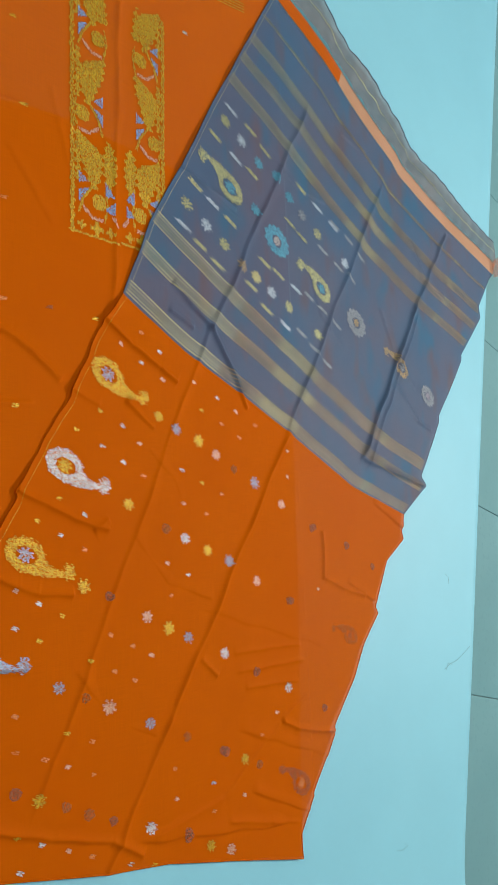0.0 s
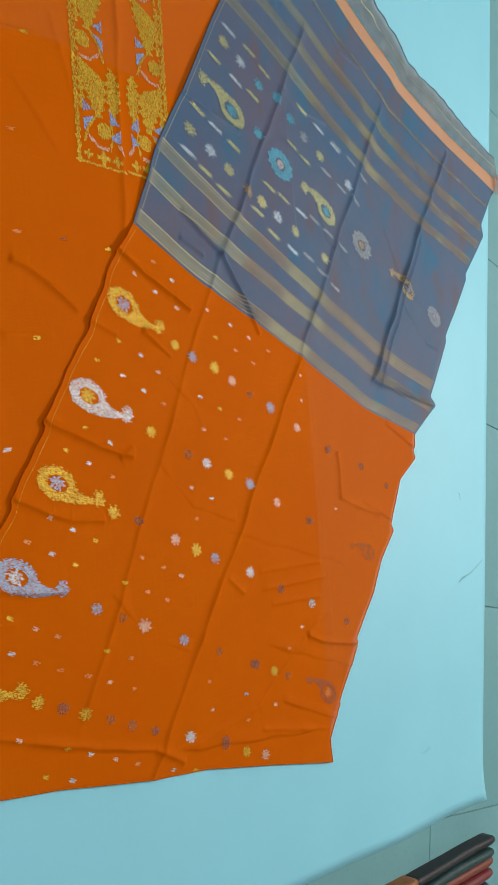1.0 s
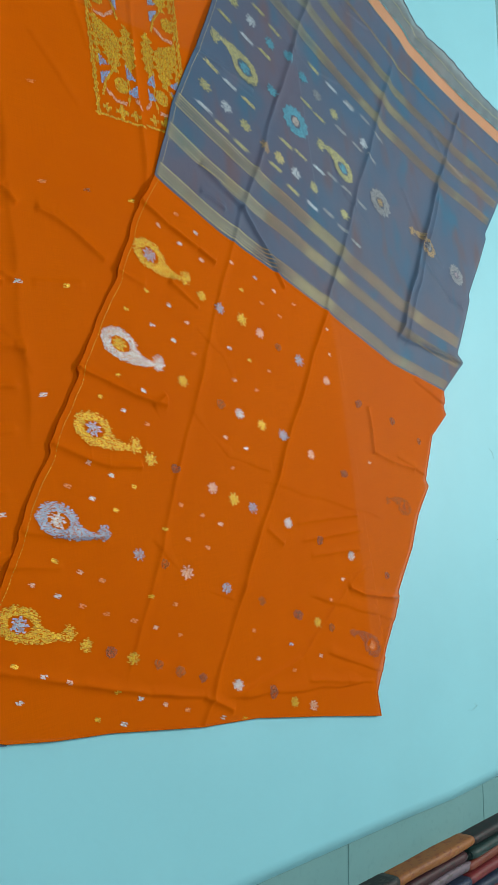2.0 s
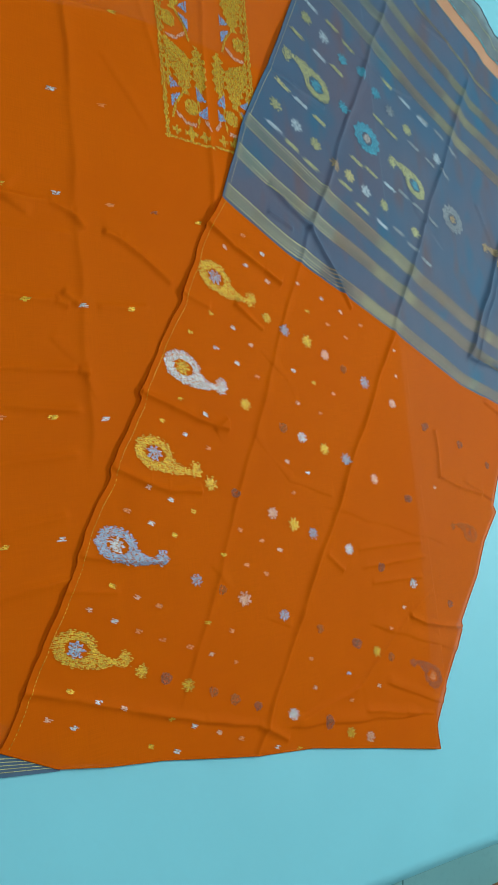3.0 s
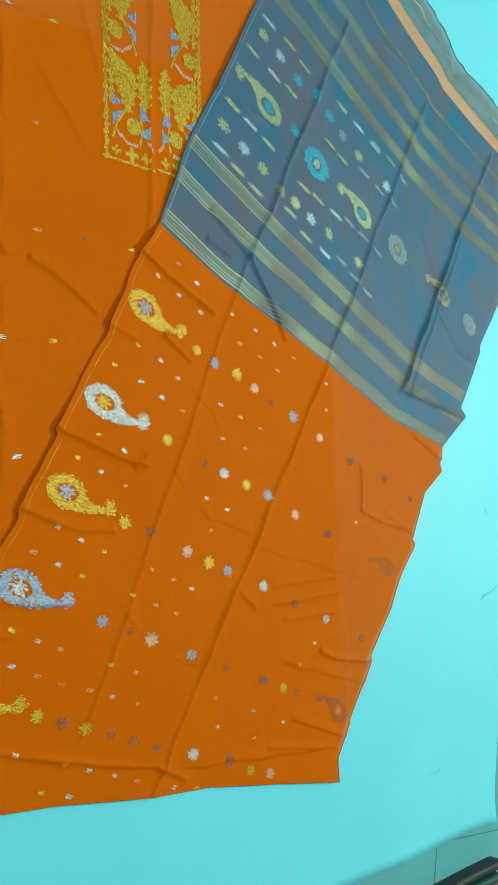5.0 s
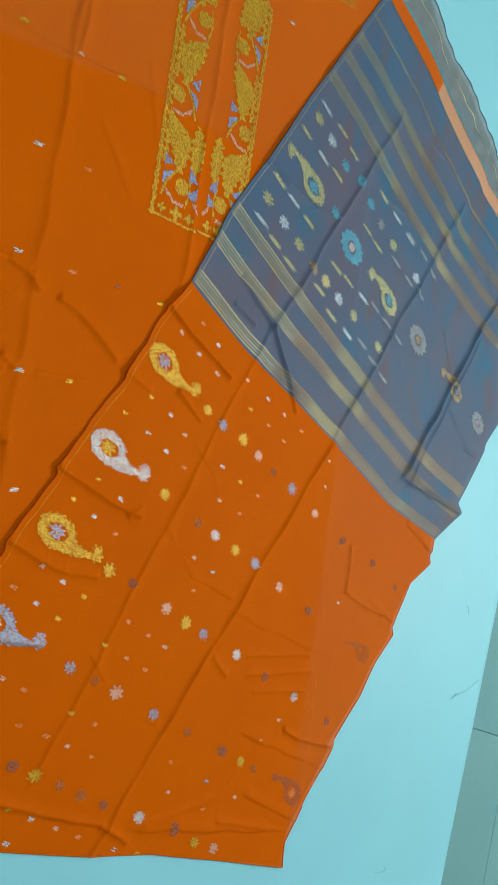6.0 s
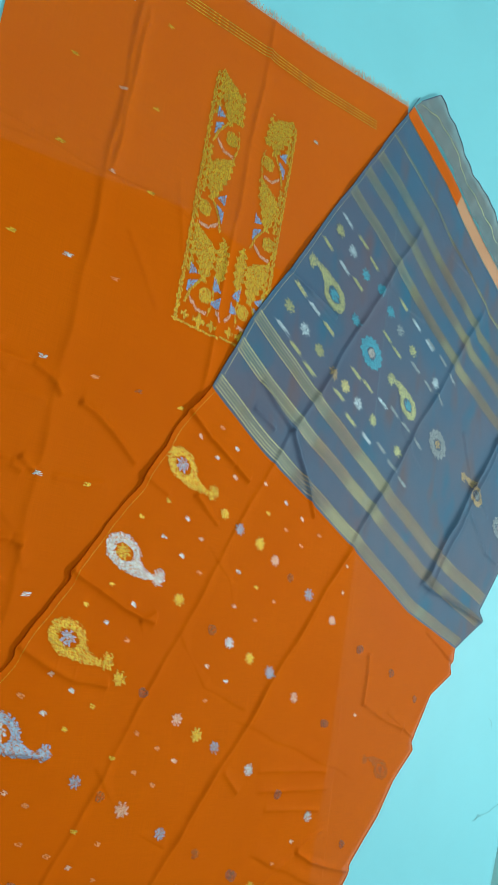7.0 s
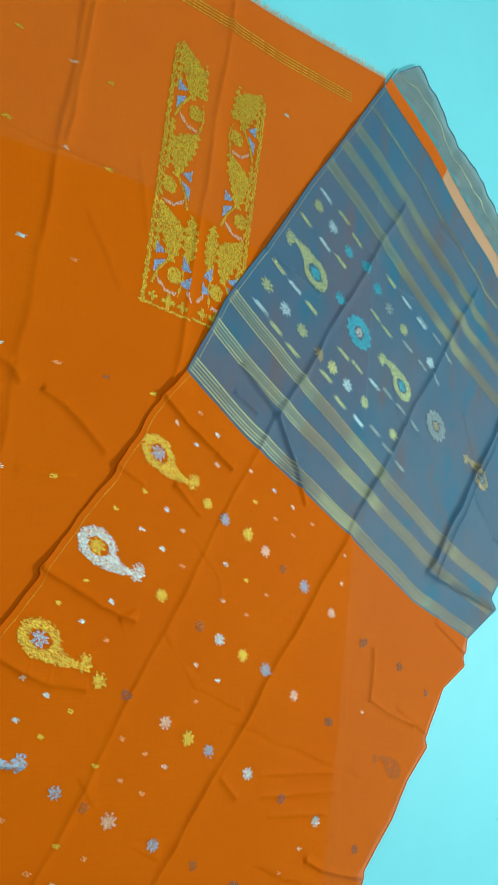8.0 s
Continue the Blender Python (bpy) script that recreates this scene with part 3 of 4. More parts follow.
ROWS = [
    ("gmgkdmknn", [(0.234, 0.086), (0.256, 0.133), (0.276, 0.197), (0.302, 0.249), (0.331, 0.304), (0.360, 0.370), (0.407, 0.463), (0.461, 0.586), (0.51, 0.72)]),
    ("gdsgmkn", [(0.409, 0.003), (0.456, 0.098), (0.477, 0.148), (0.503, 0.212), (0.528, 0.275), (0.575, 0.364), (0.628, 0.482)]),
    ("gnkgmsns", [(0.555, -0.104), (0.576, -0.048), (0.622, 0.043), (0.649, 0.097), (0.672, 0.149), (0.716, 0.252), (0.767, 0.348), (0.817, 0.458)]),
    ("mdkmdngd", [(0.721, -0.159), (0.746, -0.105), (0.771, -0.053), (0.817, 0.043), (0.860, 0.138), (0.911, 0.247), (0.938, 0.304), (0.959, 0.349)]),
    ("gngddnsngk", [(0.850, -0.291), (0.872, -0.245), (0.893, -0.201), (0.917, -0.148), (0.941, -0.100), (0.966, -0.048), (1.002, 0.039), (1.045, 0.133), (1.078, 0.193), (1.102, 0.252)]),
]
for r, (codes, places) in enumerate(ROWS):
    for i, (code, at) in enumerate(zip(codes, places)):
        dim = code in "dn"
        woven("flower", flower_shape((0.0092 if dim else 0.0112) + 0.0011 * ((i * 7 + r) % 3), 0 if dim else 8), (-0.02, 0.02, -0.02, 0.02), at, ACROSS, h2, COLOURS[code],
              cell=(0.0030, 0.0013), seed=100 + 10 * r + i, full=2.2 if dim else 1.45)

DASHES = [
    ("kscskkgsckcc", [(0.101, -0.006), (0.131, 0.043), (0.070, 0.044), (0.102, 0.092), (0.158, 0.100), (0.153, 0.187), (0.210, 0.209), (0.179, 0.258), (0.235, 0.268), (0.204, 0.316), (0.261, 0.323), (0.229, 0.379)]),
    ("gsgskscsgckckk", [(0.236, -0.061), (0.260, -0.005), (0.275, -0.115), (0.302, -0.057), (0.291, 0.035), (0.329, -0.006), (0.354, 0.043), (0.339, 0.147), (0.363, 0.204), (0.386, 0.262), (0.406, 0.147), (0.428, 0.212), (0.282, 0.491), (0.342, 0.490)]),
    ("gsgscksc", [(0.400, -0.153), (0.428, -0.101), (0.438, -0.199), (0.463, -0.152), (0.490, -0.101), (0.523, 0.098), (0.549, 0.154), (0.586, 0.105)]),
    ("ksgcsgccgcck", [(0.552, -0.244), (0.577, -0.198), (0.601, -0.152), (0.587, -0.291), (0.613, -0.244), (0.638, -0.198), (0.645, -0.046), (0.670, 0.004), (0.685, -0.093), (0.710, -0.039), (0.733, 0.007), (0.693, 0.050)]),
    ("gkcksccgcckcckmkc", [(0.705, -0.333), (0.731, -0.286), (0.752, -0.244), (0.736, -0.379), (0.761, -0.335), (0.786, -0.290), (0.808, -0.244), (0.797, -0.146), (0.822, -0.091), (0.831, -0.189), (0.853, -0.143), (0.878, -0.090), (0.912, 0.103), (0.968, 0.106), (0.963, 0.207), (1.009, 0.299), (1.016, 0.205)]),
    ("gskksgskcgssgkck", [(0.851, -0.426), (0.878, -0.379), (0.899, -0.334), (0.884, -0.465), (0.906, -0.424), (0.939, -0.245), (0.963, -0.197), (0.987, -0.145), (1.011, -0.095), (0.971, -0.289), (0.994, -0.237), (1.050, -0.010), (1.068, 0.045), (0.864, 0.414), (0.900, 0.357), (0.609, 0.591)]),
]
for r, (codes, places) in enumerate(DASHES):
    for i, (code, at) in enumerate(zip(codes, places)):
        woven("woven_dash", bar_shape(0.0105, 0.0064), (-0.02, 0.02, -0.01, 0.01), at, ACROSS, h2, COLOURS[code], cell=(0.004, 0.0014), seed=200 + 20 * r + i)

BLOUSE_ROWS = [(-0.640, "gsgs", (-0.43, -0.33, -0.24, 0.20)), (-0.465, "gkg", (-0.419, -0.316, -0.238)), (-0.304, "gkg", (-0.413, -0.308, -0.219)), (-0.121, "gsc", (-0.463, -0.359, -0.261)),
               (0.060, "gscng", (-0.470, -0.368, -0.264, -0.168, -0.066)), (0.244, "gsg", (-0.440, -0.337, -0.240)), (0.432, "gsc", (-0.411, -0.315, -0.500)), (0.622, "sg", (-0.415, -0.51))]
for i, (x, codes, places) in enumerate(BLOUSE_ROWS):
    for j, (code, y) in enumerate(zip(codes, places)):
        woven("woven_dash", bar_shape(0.0135, 0.0070), (-0.02, 0.02, -0.01, 0.01), (x + 0.002 * math.sin(5 * i + 3 * j), y), math.pi / 2 + 0.02, h1, COLOURS[code], cell=(0.005, 0.0014), seed=400 + 10 * i + j)

# selvedge stitching of the top layer
for name, line, mat, gap in (("selvedge_stitch", LEFT[4:], GOLD, 0.011), ("selvedge_stitch", LEFT[:5], PALE_GOLD, 0.010)):
    p = along(line, 170, 2)
    quads, faces = [], []
    for i in range(0, 169):
        a, b = Vector(p[i]), Vector(p[i]).lerp(Vector(p[i + 1]), 0.62)
        d = (b - a).normalized()
        n = Vector((abs(d.y), abs(d.x)))
        for q, off in ((a, gap), (b, gap), (b, gap + 0.0011), (a, gap + 0.0011)):
            w = q + n * off
            quads.append((w.x, w.y, float(h2(np.array([w.x]), np.array([w.y]))[0]) + 0.0009))
        faces.append(tuple(range(len(quads) - 4, len(quads))))
    grid_mesh(name, quads, faces, mat, saree, smooth=False)


# ---- pallu stripes and figures ----
def stripe_band(v_low, v_high, lines, material, seed, name="stripe_band", patch=pallu, height=h2, u0=0.004, u1=0.992, thin=0.125, lift=0.0009):
    """Fine zari lines side by side along the weft."""
    rng = np.random.default_rng(seed)
    pts, faces = [], []
    n = max(12, int(320 * (u1 - u0)))
    u = np.linspace(u0, u1, n + 1)
    for k in range(lines):
        v = v_low + (v_high - v_low) * (k + 0.5) / lines
        w = (v_high - v_low) / lines * thin
        wob = 0.0008 * np.sin(u * 40 + seed)
        lo, hi = patch.at(u, v - w + wob + 0 * u), patch.at(u, v + w + wob + 0 * u)
        base = len(pts)
        for row in (lo, hi):
            z = height(row[:, 0], row[:, 1]) + lift
            pts += np.column_stack([row, z]).tolist()
        faces += [(base + i, base + i + 1, base + n + 2 + i, base + n + 1 + i) for i in range(n) if rng.random() > 0.01]
    return grid_mesh(name, pts, faces, material, saree, smooth=False)


for i, (v, w) in enumerate(((0.004, 0.034), (0.100, 0.035), (0.181, 0.035), (0.645, 0.033), (0.729, 0.033), (0.804, 0.033), (0.908, 0.012))):
    lines, far = (5, 0.03 if v > 0.5 else 0.0) if w > 0.02 else (2, 0.03)
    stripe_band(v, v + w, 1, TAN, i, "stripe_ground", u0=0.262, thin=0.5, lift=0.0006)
    # Shine painted by stretch: pale gold where tilted cloth glints, dull zari in between.
    for u0, u1, mat in ((0.004, 0.262, PALE_GOLD), (0.263, 0.385, DULL_ZARI), (0.386, 0.520, PALE_GOLD), (0.521, 0.790, DULL_ZARI), (0.791, 0.815, PALE_GOLD), (0.816, 0.992, DULL_ZARI)):
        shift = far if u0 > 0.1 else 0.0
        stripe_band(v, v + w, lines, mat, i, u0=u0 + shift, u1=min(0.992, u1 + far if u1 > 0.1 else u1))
stripe_band(0.15, 0.85, 5, PALE_GOLD, 14, "corner_stripe", corner, lambda x, y: 0.0038 + 0 * x)
stripe_band(0.45, 0.54, 1, PALE_GOLD, 12, "flap_thread", end_flap, h_end)

PALLU_ANGLE = math.atan2(0.90, 0.43)
motif_paisley((-0.318, 0.330), PALLU_ANGLE + math.pi - 0.1, h2, SAGE, TURQUOISE, 1.22, 61)
motif_paisley((-0.150, 0.669), PALLU_ANGLE + math.pi - 0.1, h2, SAGE, TURQUOISE, 1.15, 62)
motif_paisley((0.008, 1.048), PALLU_ANGLE + math.pi - 0.1, h2, DULL_ZARI, GREY_THREAD, 1.0, 63)


def medallion(at, ring, heart, k, seed):
    def shape(a, b):
        r = np.hypot(a / 1.35, b)
        t = np.arctan2(b, a)
        return (r < k * (0.036 + 0.003 * np.cos(14 * t))) & (r > 0.015 * k)
    p = woven("medallion", shape, (-0.06, 0.06, -0.05, 0.05), at, PALLU_ANGLE, h2, ring, seed=seed)
    woven("medallion_heart", flower_shape(0.014 * k), (-0.02, 0.02, -0.02, 0.02), at, PALLU_ANGLE, h2, heart, parent=p, seed=seed + 1)


medallion((-0.232, 0.492), TURQUOISE, SILVER, 0.95, 71)
medallion((-0.087, 0.823), GREY_THREAD, DULL_ZARI, 0.95, 73)
medallion((0.075, 1.194), GREY_THREAD, MAUVE, 0.8, 75)
PALLU_FLOWERS = ("eiteiettpiebteyie",
                 [(-0.476, 0.320), (-0.447, 0.374), (-0.412, 0.434), (-0.238, 0.186), (-0.205, 0.245), (-0.176, 0.302), (-0.290, 0.416), (-0.399, 0.500), (-0.124, 0.407),
                  (-0.098, 0.461), (-0.075, 0.527), (-0.14, 0.36), (-0.362, 0.552), (-0.295, 0.663), (-0.329, 0.601), (-0.245, 0.783), (-0.025, 0.641)])
for i, (code, at) in enumerate(zip(*PALLU_FLOWERS)):
    woven("flower", flower_shape(0.0150), (-0.025, 0.025, -0.025, 0.025), at, PALLU_ANGLE, h2, COLOURS[code], cell=(0.0030, 0.0013), seed=500 + i)
PALLU_DASHES = [(-0.427, 0.283), (-0.511, 0.342), (-0.486, 0.408), (-0.451, 0.461), (-0.397, 0.351), (-0.378, 0.410), (-0.289, 0.214), (-0.186, 0.173), (-0.155, 0.222),
                (-0.124, 0.277), (-0.263, 0.269), (-0.236, 0.325), (-0.399, 0.601), (-0.368, 0.668), (-0.295, 0.547), (-0.270, 0.595), (-0.335, 0.735), (-0.166, 0.441),
                (-0.149, 0.492), (-0.127, 0.560), (-0.098, 0.388), (-0.052, 0.441), (-0.025, 0.509)]
PALLU_DASHES += [(x + 0.17, y + 0.40) for x, y in PALLU_DASHES[:12]]
for i, at in enumerate(PALLU_DASHES):
    woven("woven_dash", bar_shape(0.040, 0.0092), (-0.03, 0.03, -0.008, 0.008), at, PALLU_ANGLE, h2, (SAGE, ICE, SAGE)[i % 3] if i < 23 else GREY_THREAD, cell=(0.005, 0.0013), seed=600 + i)


# ---- gold bands of the blouse piece ----
def band_parts(s, w):
    """Gold, blue and pink places of the woven bird-and-leaf band; s runs along it from its lower end, w across from its chain edge."""
    unit = 0.170
    k = np.floor((s - 0.036) / unit)
    q = (s - 0.036 - k * unit) * 1.1
    m = np.where(k % 2 == 0, 0.104 - w, w)
    jag = 0.0085 * (2 * np.abs((q * 52 + m * 9) % 1 - 0.5) - 0.45)
    lace = 0.0040 * np.sin(s * 230)
    chain = ((np.abs(w - 0.008 - lace) < 0.0026) | (np.abs(w - 0.008 + 0.7 * lace) < 0.0022)) & (s < 0.535)
    right = np.interp(q, [0.068, 0.105, 0.140, 0.187], [0.051, 0.067, 0.082, 0.088]) + jag
    left = np.interp(q, [0.068, 0.105, 0.140, 0.187], [0.041, 0.028, 0.022, 0.052]) - jag
    fan = (q > 0.068) & (m > left) & (m < right) & (q < 0.166 + 0.5 * (m - 0.045))
    filler = (np.abs(w - 0.021) < 0.0050 + 0.8 * jag) & (q > 0.075)
    ball = np.hypot((q - 0.042) / 0.019, (m - 0.033) / 0.017)
    fruit = (ball < 0.95 + 20 * jag) | ((np.abs(m - 0.012 - 0.2 * np.abs(q - 0.04)) < 0.002 + 0.4 * jag) & (q < 0.07))
    stem = (np.abs(m - np.interp(q, [0.010, 0.040, 0.070], [0.081, 0.071, 0.051])) < 0.0028) & (q > 0.008) & (q < 0.072)
    leaf = (k == 0) & (q > 0.080) & (np.abs(w - 0.097) < 0.003 + 0.012 * np.sin(math.pi * np.clip((q - 0.075) / 0.115, 0, 1)) + 1.1 * jag)
    prong = (k == 2) & (q > 0.085) & (q < 0.168) & (np.abs(w - 0.083) < 0.011 * (1 - (q - 0.085) / 0.1) + jag)
    f, g = (m - 0.0585) / 0.023, (w - 0.087) / 0.021
    upper = (f > 0) & (f < 1) & (q > 0.081 - 0.009 * f) & (q < 0.081 + 0.016 * f)
    lower = (f > 0) & (f < 1) & (q > 0.0665 - 0.037 * f) & (q < 0.0665 - 0.010 * f)
    bend = ((np.abs(q - 0.004) < 0.0034) & (m > 0.0235) & (m < 0.049)) | ((np.abs(q - 0.004 - 0.81 * (m - 0.049)) < 0.0042) & (m >= 0.049) & (m < 0.071))
    second = (k == 0) & (g > 0) & (g < 1) & (((q > 0.062) & (q < 0.094 - 0.028 * g)) | ((q > 0.030 - 0.006 * g) & (q < 0.034 + 0.018 * g)))
    tail = (k == 0) & (np.abs(q - 0.020 + 1.5 * (w - 0.103)) < 0.006) & (w > 0.101) & (w < 0.118)
    cross = np.zeros_like(s, bool)
    for c, r in ((0.030, 0.008), (0.066, 0.012), (0.098, 0.009)):
        x, y = np.abs(s - 0.020), np.abs(w - c)
        cross = cross | ((x < 0.35 * r) & (y < 1.3 * r)) | ((y < 0.35 * r) & (x < 1.2 * r)) | (np.hypot(x, y) < 0.7 * r)
    base = (s < 0.036) & (cross | (np.abs(s - 0.003) < 0.0018))
    figures = [upper, lower, bend, second, tail]
    inner = (k >= 0) & (k <= 2)
    gold = inner & (fan | filler | fruit | stem | leaf | prong) & ~(upper | lower | bend | second | tail)
    return gold | base | chain, [v & inner for v in figures], k


for start, axis, flip, seed in (((-0.096, -0.124), math.pi - 0.018, -1, 81), ((-0.096, 0.122), math.pi - 0.032, 1, 91)):
    span = (0, 0.57, 0, 0.122) if flip > 0 else (0, 0.57, -0.122, 0)
    band = woven("gold_band", lambda a, b: band_parts(a, flip * b)[0], span, start, axis, h1, GOLD, saree, "gold zari band of leaves and fruit", (0.0030, 0.0014), seed=seed, full=1.5)
    for unit in range(3):
        for which, (name, mat) in enumerate((("blue_figure", SKY), ("blue_figure", SKY), ("pink_figure", PINK), ("blue_figure", SKY), ("pink_figure", PINK))):
            def inside(a, b):
                _, figures, k = band_parts(a, flip * b)
                return figures[which] & (k == unit)
            woven(name, inside, span, start, axis, h1, mat, band, "", (0.0032, 0.0015), seed=seed + 5 * unit + which)
for k in range(4):
    p = along([(-0.712 - 0.007 * k, -0.215), (-0.740 - 0.007 * k, 0.010), (-0.755 - 0.007 * k, 0.180), (-0.791 - 0.007 * k, 0.408)], 90, 2)
    pts, faces = [], []
    for i, (x, y) in enumerate(p[:-1]):
        x2, y2 = p[i + 1]
        for xx, yy in ((x, y), (x2, y2), (x2 + 0.0022, y2), (x + 0.0022, y)):
            pts.append((xx, yy, float(h1(np.array([xx]), np.array([yy]))[0]) + 0.001))
        faces.append(tuple(range(len(pts) - 4, len(pts))))
    grid_mesh("gold_line", pts, faces, GOLD, saree, smooth=False)


# ---- frayed ends ----
def fringe(name, line, count, length, outward, height, material, label, seed):
    rng = np.random.default_rng(seed)
    p = along(line, count, 1)
    pts, faces = [], []
    for x, y in p:
        l = length * rng.uniform(0.35, 1.2)
        turn = outward + rng.normal(0, 0.45)
        d, w = (math.cos(turn), math.sin(turn)), 0.00055
        z0 = float(height(np.array([x]), np.array([y]))[0])
        bend = rng.normal(0, 0.25)
        for t in (0.0, 0.5, 1.0):
            dx = x - 0.003 * math.cos(outward) + l * t * (d[0] - bend * t * d[1])
            dy = y - 0.003 * math.sin(outward) + l * t * (d[1] + bend * t * d[0])
            z = max(0.0012, z0 * (1 - t) + 0.002 + 0.003 * t * rng.random())
            pts += [(dx - w * d[1], dy + w * d[0], z), (dx + w * d[1], dy - w * d[0], z)]
        b = len(pts) - 6
        faces += [(b, b + 1, b + 3, b + 2), (b + 2, b + 3, b + 5, b + 4)]
    ob = grid_mesh(name, pts, faces, material, saree, label, smooth=False)
    ob["kind"] = "stuff"


fringe("orange_fringe", blouse_top, 700, 0.020, math.pi, h1, PEACH, "frayed pale orange threads", 3)
fringe("grey_fringe", END_TOP[1:], 420, 0.014, math.radians(150), h_end, GREY_END, "frayed grey threads", 4)
fringe("peach_fringe", high[1], 500, 0.012, math.radians(155), lambda x, y: h2(x, y) + 0.003, PEACH, "frayed peach threads", 5)

# ---- lint on the sheet ----
def lint(points, seed):
    rng = random.Random(seed)
    curve = bpy.data.curves.new("thread_scrap", "CURVE")
    curve.dimensions, curve.bevel_depth = "3D", 0.00035
    s = curve.splines.new("POLY")
    s.points.add(len(points) - 1)
    for q, (x, y) in zip(s.points, points):
        q.co = (x, y, 0.0014 + rng.random() * 0.001, 1)
    curve.materials.append(HAIR)
    tagged(new("thread_scrap", curve), "thin dark loose thread lying on the white sheet", "thread", "loose threads")


lint([(0.883, 1.190), (0.872, 1.225), (0.868, 1.27), (0.852, 1.32), (0.838, 1.36)], 1)
lint([(0.885, 1.20), (0.868, 1.215), (0.878, 1.24)], 2)
lint([(1.292, 0.875), (1.300, 0.90), (1.296, 0.928)], 3)
lint([(1.297, 0.93), (1.286, 0.915)], 4)
lint([(0.612, 1.235), (0.622, 1.25), (0.640, 1.252)], 5)


# ---- folded sarees ----
def folded_cloth_material(name, colour, figure, scale):
    n = Nodes(name)
    weave, figures, wear = n.noise(1.0, (60, 500, 500), 2), n.noise(scale, (1, 0.5, 1), 1), n.noise(9)
    c = n.mix(n.ramp(figures, [(0.56, (0, 0, 0)), (0.62, (1, 1, 1))]), colour, figure)
    c = n.mix(n.ramp(weave, [(0.3, (0, 0, 0)), (0.75, (0.6, 0.6, 0.6))]), c, shade(colour, 1.35))
    c = n.mix(n.ramp(wear, [(0.4, (0, 0, 0)), (0.75, (0.5, 0.5, 0.5))]), c, shade(colour, 0.6))
    n.link(c, n.bsdf.inputs["Base Color"])
    n.bsdf.inputs["Roughness"].default_value = 0.6
    n.bump(weave, 0.2, 0.001)
    return n.mat


def folded_saree(x, y, length, thick, tall, lean, turn, colour, figure, label, scale=40, seed=0):
    """A saree folded into a slab that stands on its long edge: rounded spine on top, nested folds at the end."""
    rng = random.Random(seed)
    ob = thing("folded_saree", label, "folded saree", "folded sarees beside the sheet", (x, y, FLOOR_Z))
    ob.rotation_euler = (0, lean, turn)
    colour, figure = shade(colour, 0.36), shade(figure, 0.36)
    cover = folded_cloth_material("folded_cloth", colour, figure, scale)
    inner = folded_cloth_material("folded_cloth_inside", shade(colour, 0.55), shade(figure, 0.8), scale)

    def shell(name, t, h, y0, y1, mat, wobble):
        bm = bmesh.new()
        rings, steps = [], 18
        for k in range(steps + 1):
            f = k / steps
            sag = 1 - 0.05 * math.sin(math.pi * f) + wobble * math.sin(7 * f + seed)
            swell = 1 + 0.10 * math.sin(math.pi * f) + wobble * math.sin(11 * f + 2 * seed)
            end = 0.92 if k in (0, steps) else 1.0
            ring = []
            for j in range(13):
                a = math.pi * j / 12
                ring.append((t / 2 * swell * end * math.copysign(abs(math.cos(a)) ** 0.8, math.cos(a)), h * sag * end - t * 0.5 + t * 0.5 * math.sin(a)))
            ring = [(t / 2 * swell * end, 0.0)] + ring + [(-t / 2 * swell * end, 0.0)]
            rings.append([bm.verts.new((px, y0 + f * (y1 - y0), pz)) for px, pz in ring])
        for r0, r1 in zip(rings, rings[1:]):
            for i in range(len(r0) - 1):
                bm.faces.new((r0[i], r0[i + 1], r1[i + 1], r1[i]))
        bm.faces.new(rings[0][::-1])
        bm.faces.new(rings[-1])
        bmesh.ops.recalc_face_normals(bm, faces=bm.faces)
        for f in bm.faces:
            f.smooth = len(f.verts) == 4
        return part(name, bm, mat, ob)

    shell("cover", thick, tall, 0, length, cover, 0.035)
    shell("inner_fold", thick * 0.68, tall * 0.90, -0.004, length * 0.5, inner, 0.015)
    shell("inner_fold", thick * 0.42, tall * 0.84, -0.008, length * 0.5, cover, 0.015)
    shell("inner_fold", thick * 0.16, tall * 0.76, -0.011, length * 0.5, inner, 0.01)


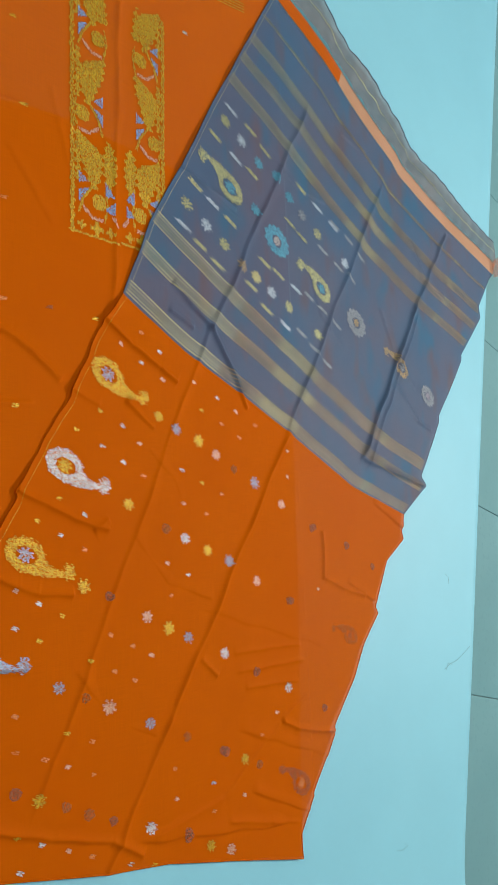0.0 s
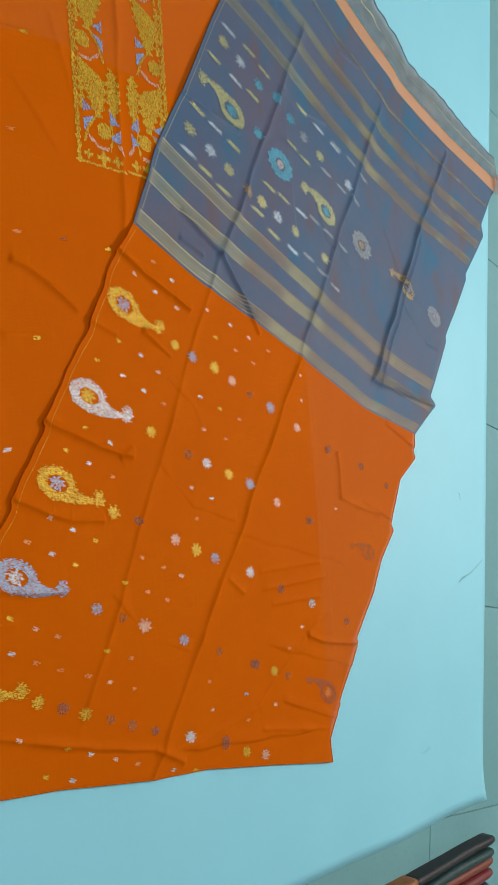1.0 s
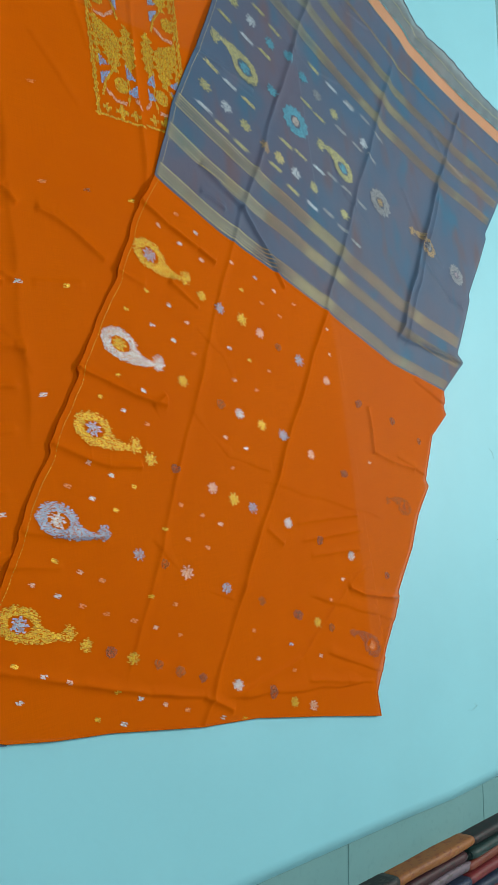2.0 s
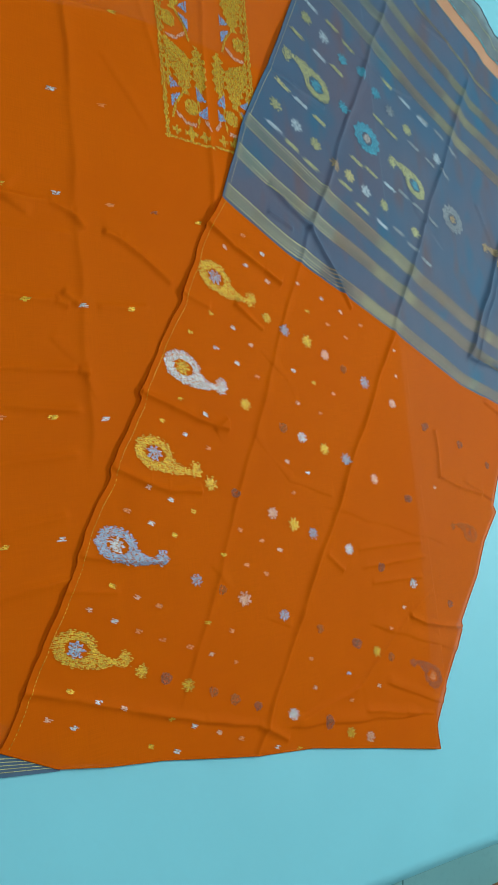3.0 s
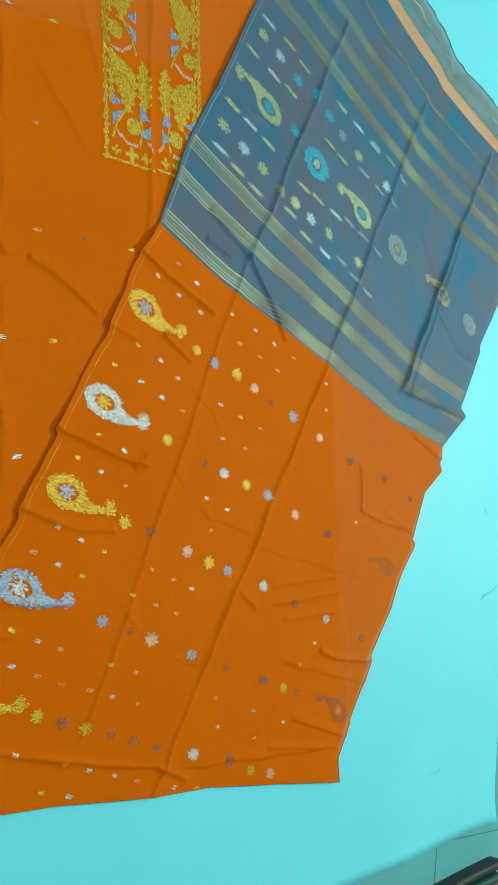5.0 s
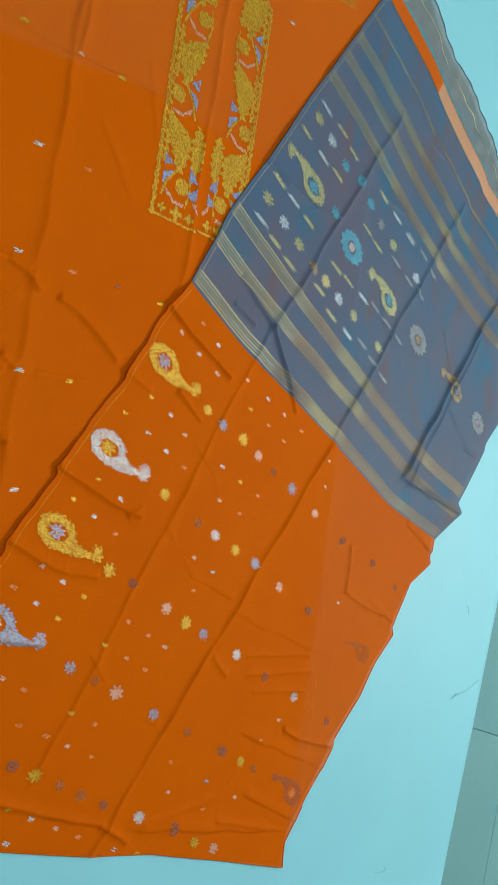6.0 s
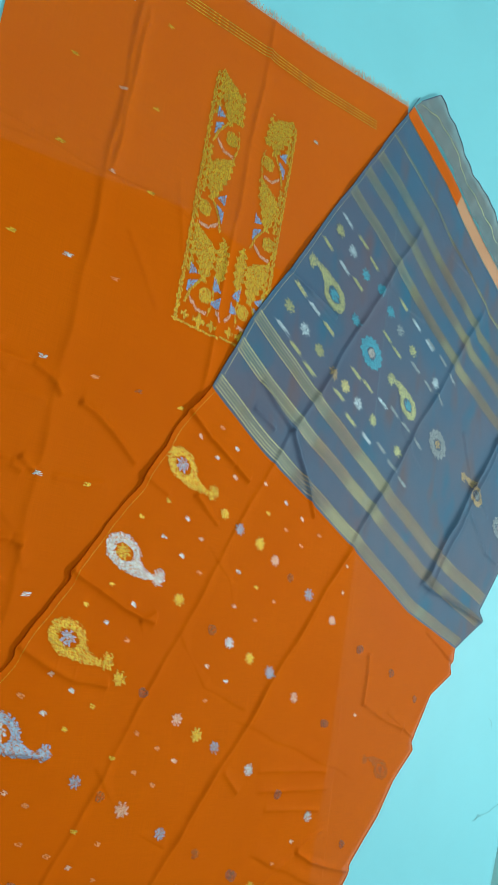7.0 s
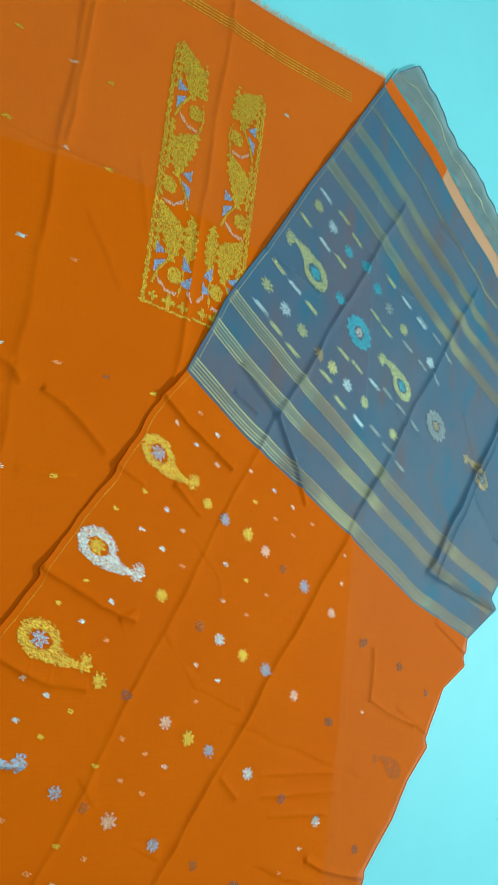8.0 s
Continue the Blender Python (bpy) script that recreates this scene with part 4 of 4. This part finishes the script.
BLACK, TEAL, RUST, RED, NAVY = (0.012, 0.018, 0.022), (0.01, 0.09, 0.09), (0.42, 0.085, 0.035), (0.40, 0.03, 0.045), (0.02, 0.06, 0.16)
AMBER, WINE, LILAC, OLIVE, MOSS = (0.62, 0.22, 0.04), (0.10, 0.015, 0.03), (0.32, 0.25, 0.34), (0.16, 0.13, 0.04), (0.14, 0.15, 0.12)
STACK = [
    (0.70, 0.46, [(BLACK, WINE, "black folded saree with dark red figures"), (TEAL, BLACK, "dark teal green folded saree"), (RUST, RED, "rust orange folded saree"),
                  (RED, RUST, "crimson folded saree with tone figures"), (NAVY, TEAL, "navy blue patterned folded saree"), (RED, WINE, "deep red folded saree"), (BLACK, MOSS, "plain black folded saree with creases"),
                  (RED, RUST, "bright red folded saree with rust figures"), (OLIVE, WINE, "brown folded saree with faded olive figures"), (NAVY, LILAC, "navy folded saree with lilac figures")]),
    (0.36, 0.35, [(AMBER, RUST, "amber orange checked folded saree"), (WINE, BLACK, "dark wine folded saree"), (LILAC, MOSS, "pale lilac folded saree"),
                  (NAVY, BLACK, "midnight blue folded saree"), (OLIVE, MOSS, "olive gold folded saree"), (OLIVE, WINE, "brown olive folded saree"), (WINE, OLIVE, "wine folded saree with olive figures"),
                  (RED, WINE, "red folded saree with wine figures"), (OLIVE, WINE, "brown folded saree with faded olive figures"), (NAVY, LILAC, "navy folded saree with lilac figures")]),
    (0.02, 0.35, [(BLACK, MOSS, "black folded saree with green and pink figures"), (BLACK, LILAC, "black patterned folded saree"), (RED, RUST, "coral red folded saree"),
                  (MOSS, OLIVE, "grey green folded saree"), (OLIVE, MOSS, "olive brocade folded saree"), (OLIVE, AMBER, "gold olive folded saree"), (RED, WINE, "red folded saree with wine figures"),
                  ((0.02, 0.30, 0.36), TEAL, "turquoise folded saree with teal figures"), (OLIVE, WINE, "brown folded saree with faded olive figures"), (NAVY, LILAC, "navy folded saree with lilac figures")]),
]
for r, (y0, length, kinds) in enumerate(STACK):
    for i, (colour, figure, label) in enumerate(kinds):
        edge = 1.368 + 0.138 * y0 + 0.105
        folded_saree(edge + 0.0235 * i + 0.014, y0 + 0.05 + 0.006 * math.sin(3 * i + r) - 0.02 * i, length - 0.015 * math.sin(2 * i), 0.0225, 0.044 + 0.006 * math.sin(i * 2.1 + r) + 0.004 * i,
                     0.0, -0.13, colour, figure, label, 120, seed=r * 10 + i)


# ---- unseen tube lights, added as fixtures for the two lamps ----
def unseen_tube_light(at, turn, tilt, label):
    ob = thing("unseen_tube_light", label, "tube light", "tube lights", at)
    ob.rotation_euler = (tilt, 0, turn)
    n = Nodes("lamp_glass")
    n.bsdf.inputs["Emission Color"].default_value = (1, 0.98, 0.95, 1)
    n.bsdf.inputs["Emission Strength"].default_value = 3
    for name, size, z, mat in (("housing", (1.4, 0.10, 0.06), -0.03, PAINT), ("diffuser", (1.3, 0.06, 0.04), -0.08, n.mat)):
        bm = bmesh.new()
        bmesh.ops.create_cube(bm, size=1)
        for v in bm.verts:
            v.co = Vector((v.co.x * size[0], v.co.y * size[1], v.co.z * size[2] + z))
        bmesh.ops.bevel(bm, geom=bm.edges, offset=0.01, segments=2, affect="EDGES")
        part(name, bm, mat, ob)


unseen_tube_light((0.1, 3.995, 3.70), 0, -math.pi / 2, "unseen white tube light added on the pale wall")
unseen_tube_light((-0.6, -1.3, 4.195), 0, 0, "unseen white tube light added on the ceiling as fill")

# ---- floor tiles ----
SIDE, GAP = 0.60, 0.0022
bm = bmesh.new()
bmesh.ops.create_cube(bm, size=1)
for v in bm.verts:
    v.co = Vector((v.co.x * (SIDE - GAP), v.co.y * (SIDE - GAP), v.co.z * 0.008 - 0.004))
bmesh.ops.bevel(bm, geom=[e for e in bm.edges if all(v.co.z > -0.001 for v in e.verts)], offset=0.0015, segments=1, affect="EDGES")
tile_mesh = bpy.data.meshes.new("tile")
bm.to_mesh(tile_mesh)
bm.free()
tile_mesh.materials.append(TILE)
lay = Matrix.Rotation(math.atan2(-0.239, 0.971), 4, "Z")
for i in range(-9, 9):
    for j in range(-9, 9):
        place = lay @ Vector((SIDE * (i + 0.5) + 0.03, SIDE * (j + 0.5) + 0.05, 0))
        if max(abs(place.x), abs(place.y)) < 3.6:
            tile = new("tile", tile_mesh)
            tile.parent = floor
            tile.matrix_basis = Matrix.Translation((place.x, place.y, FLOOR_Z + 0.0002 * ((i * 7 + j * 3) % 4))) @ lay
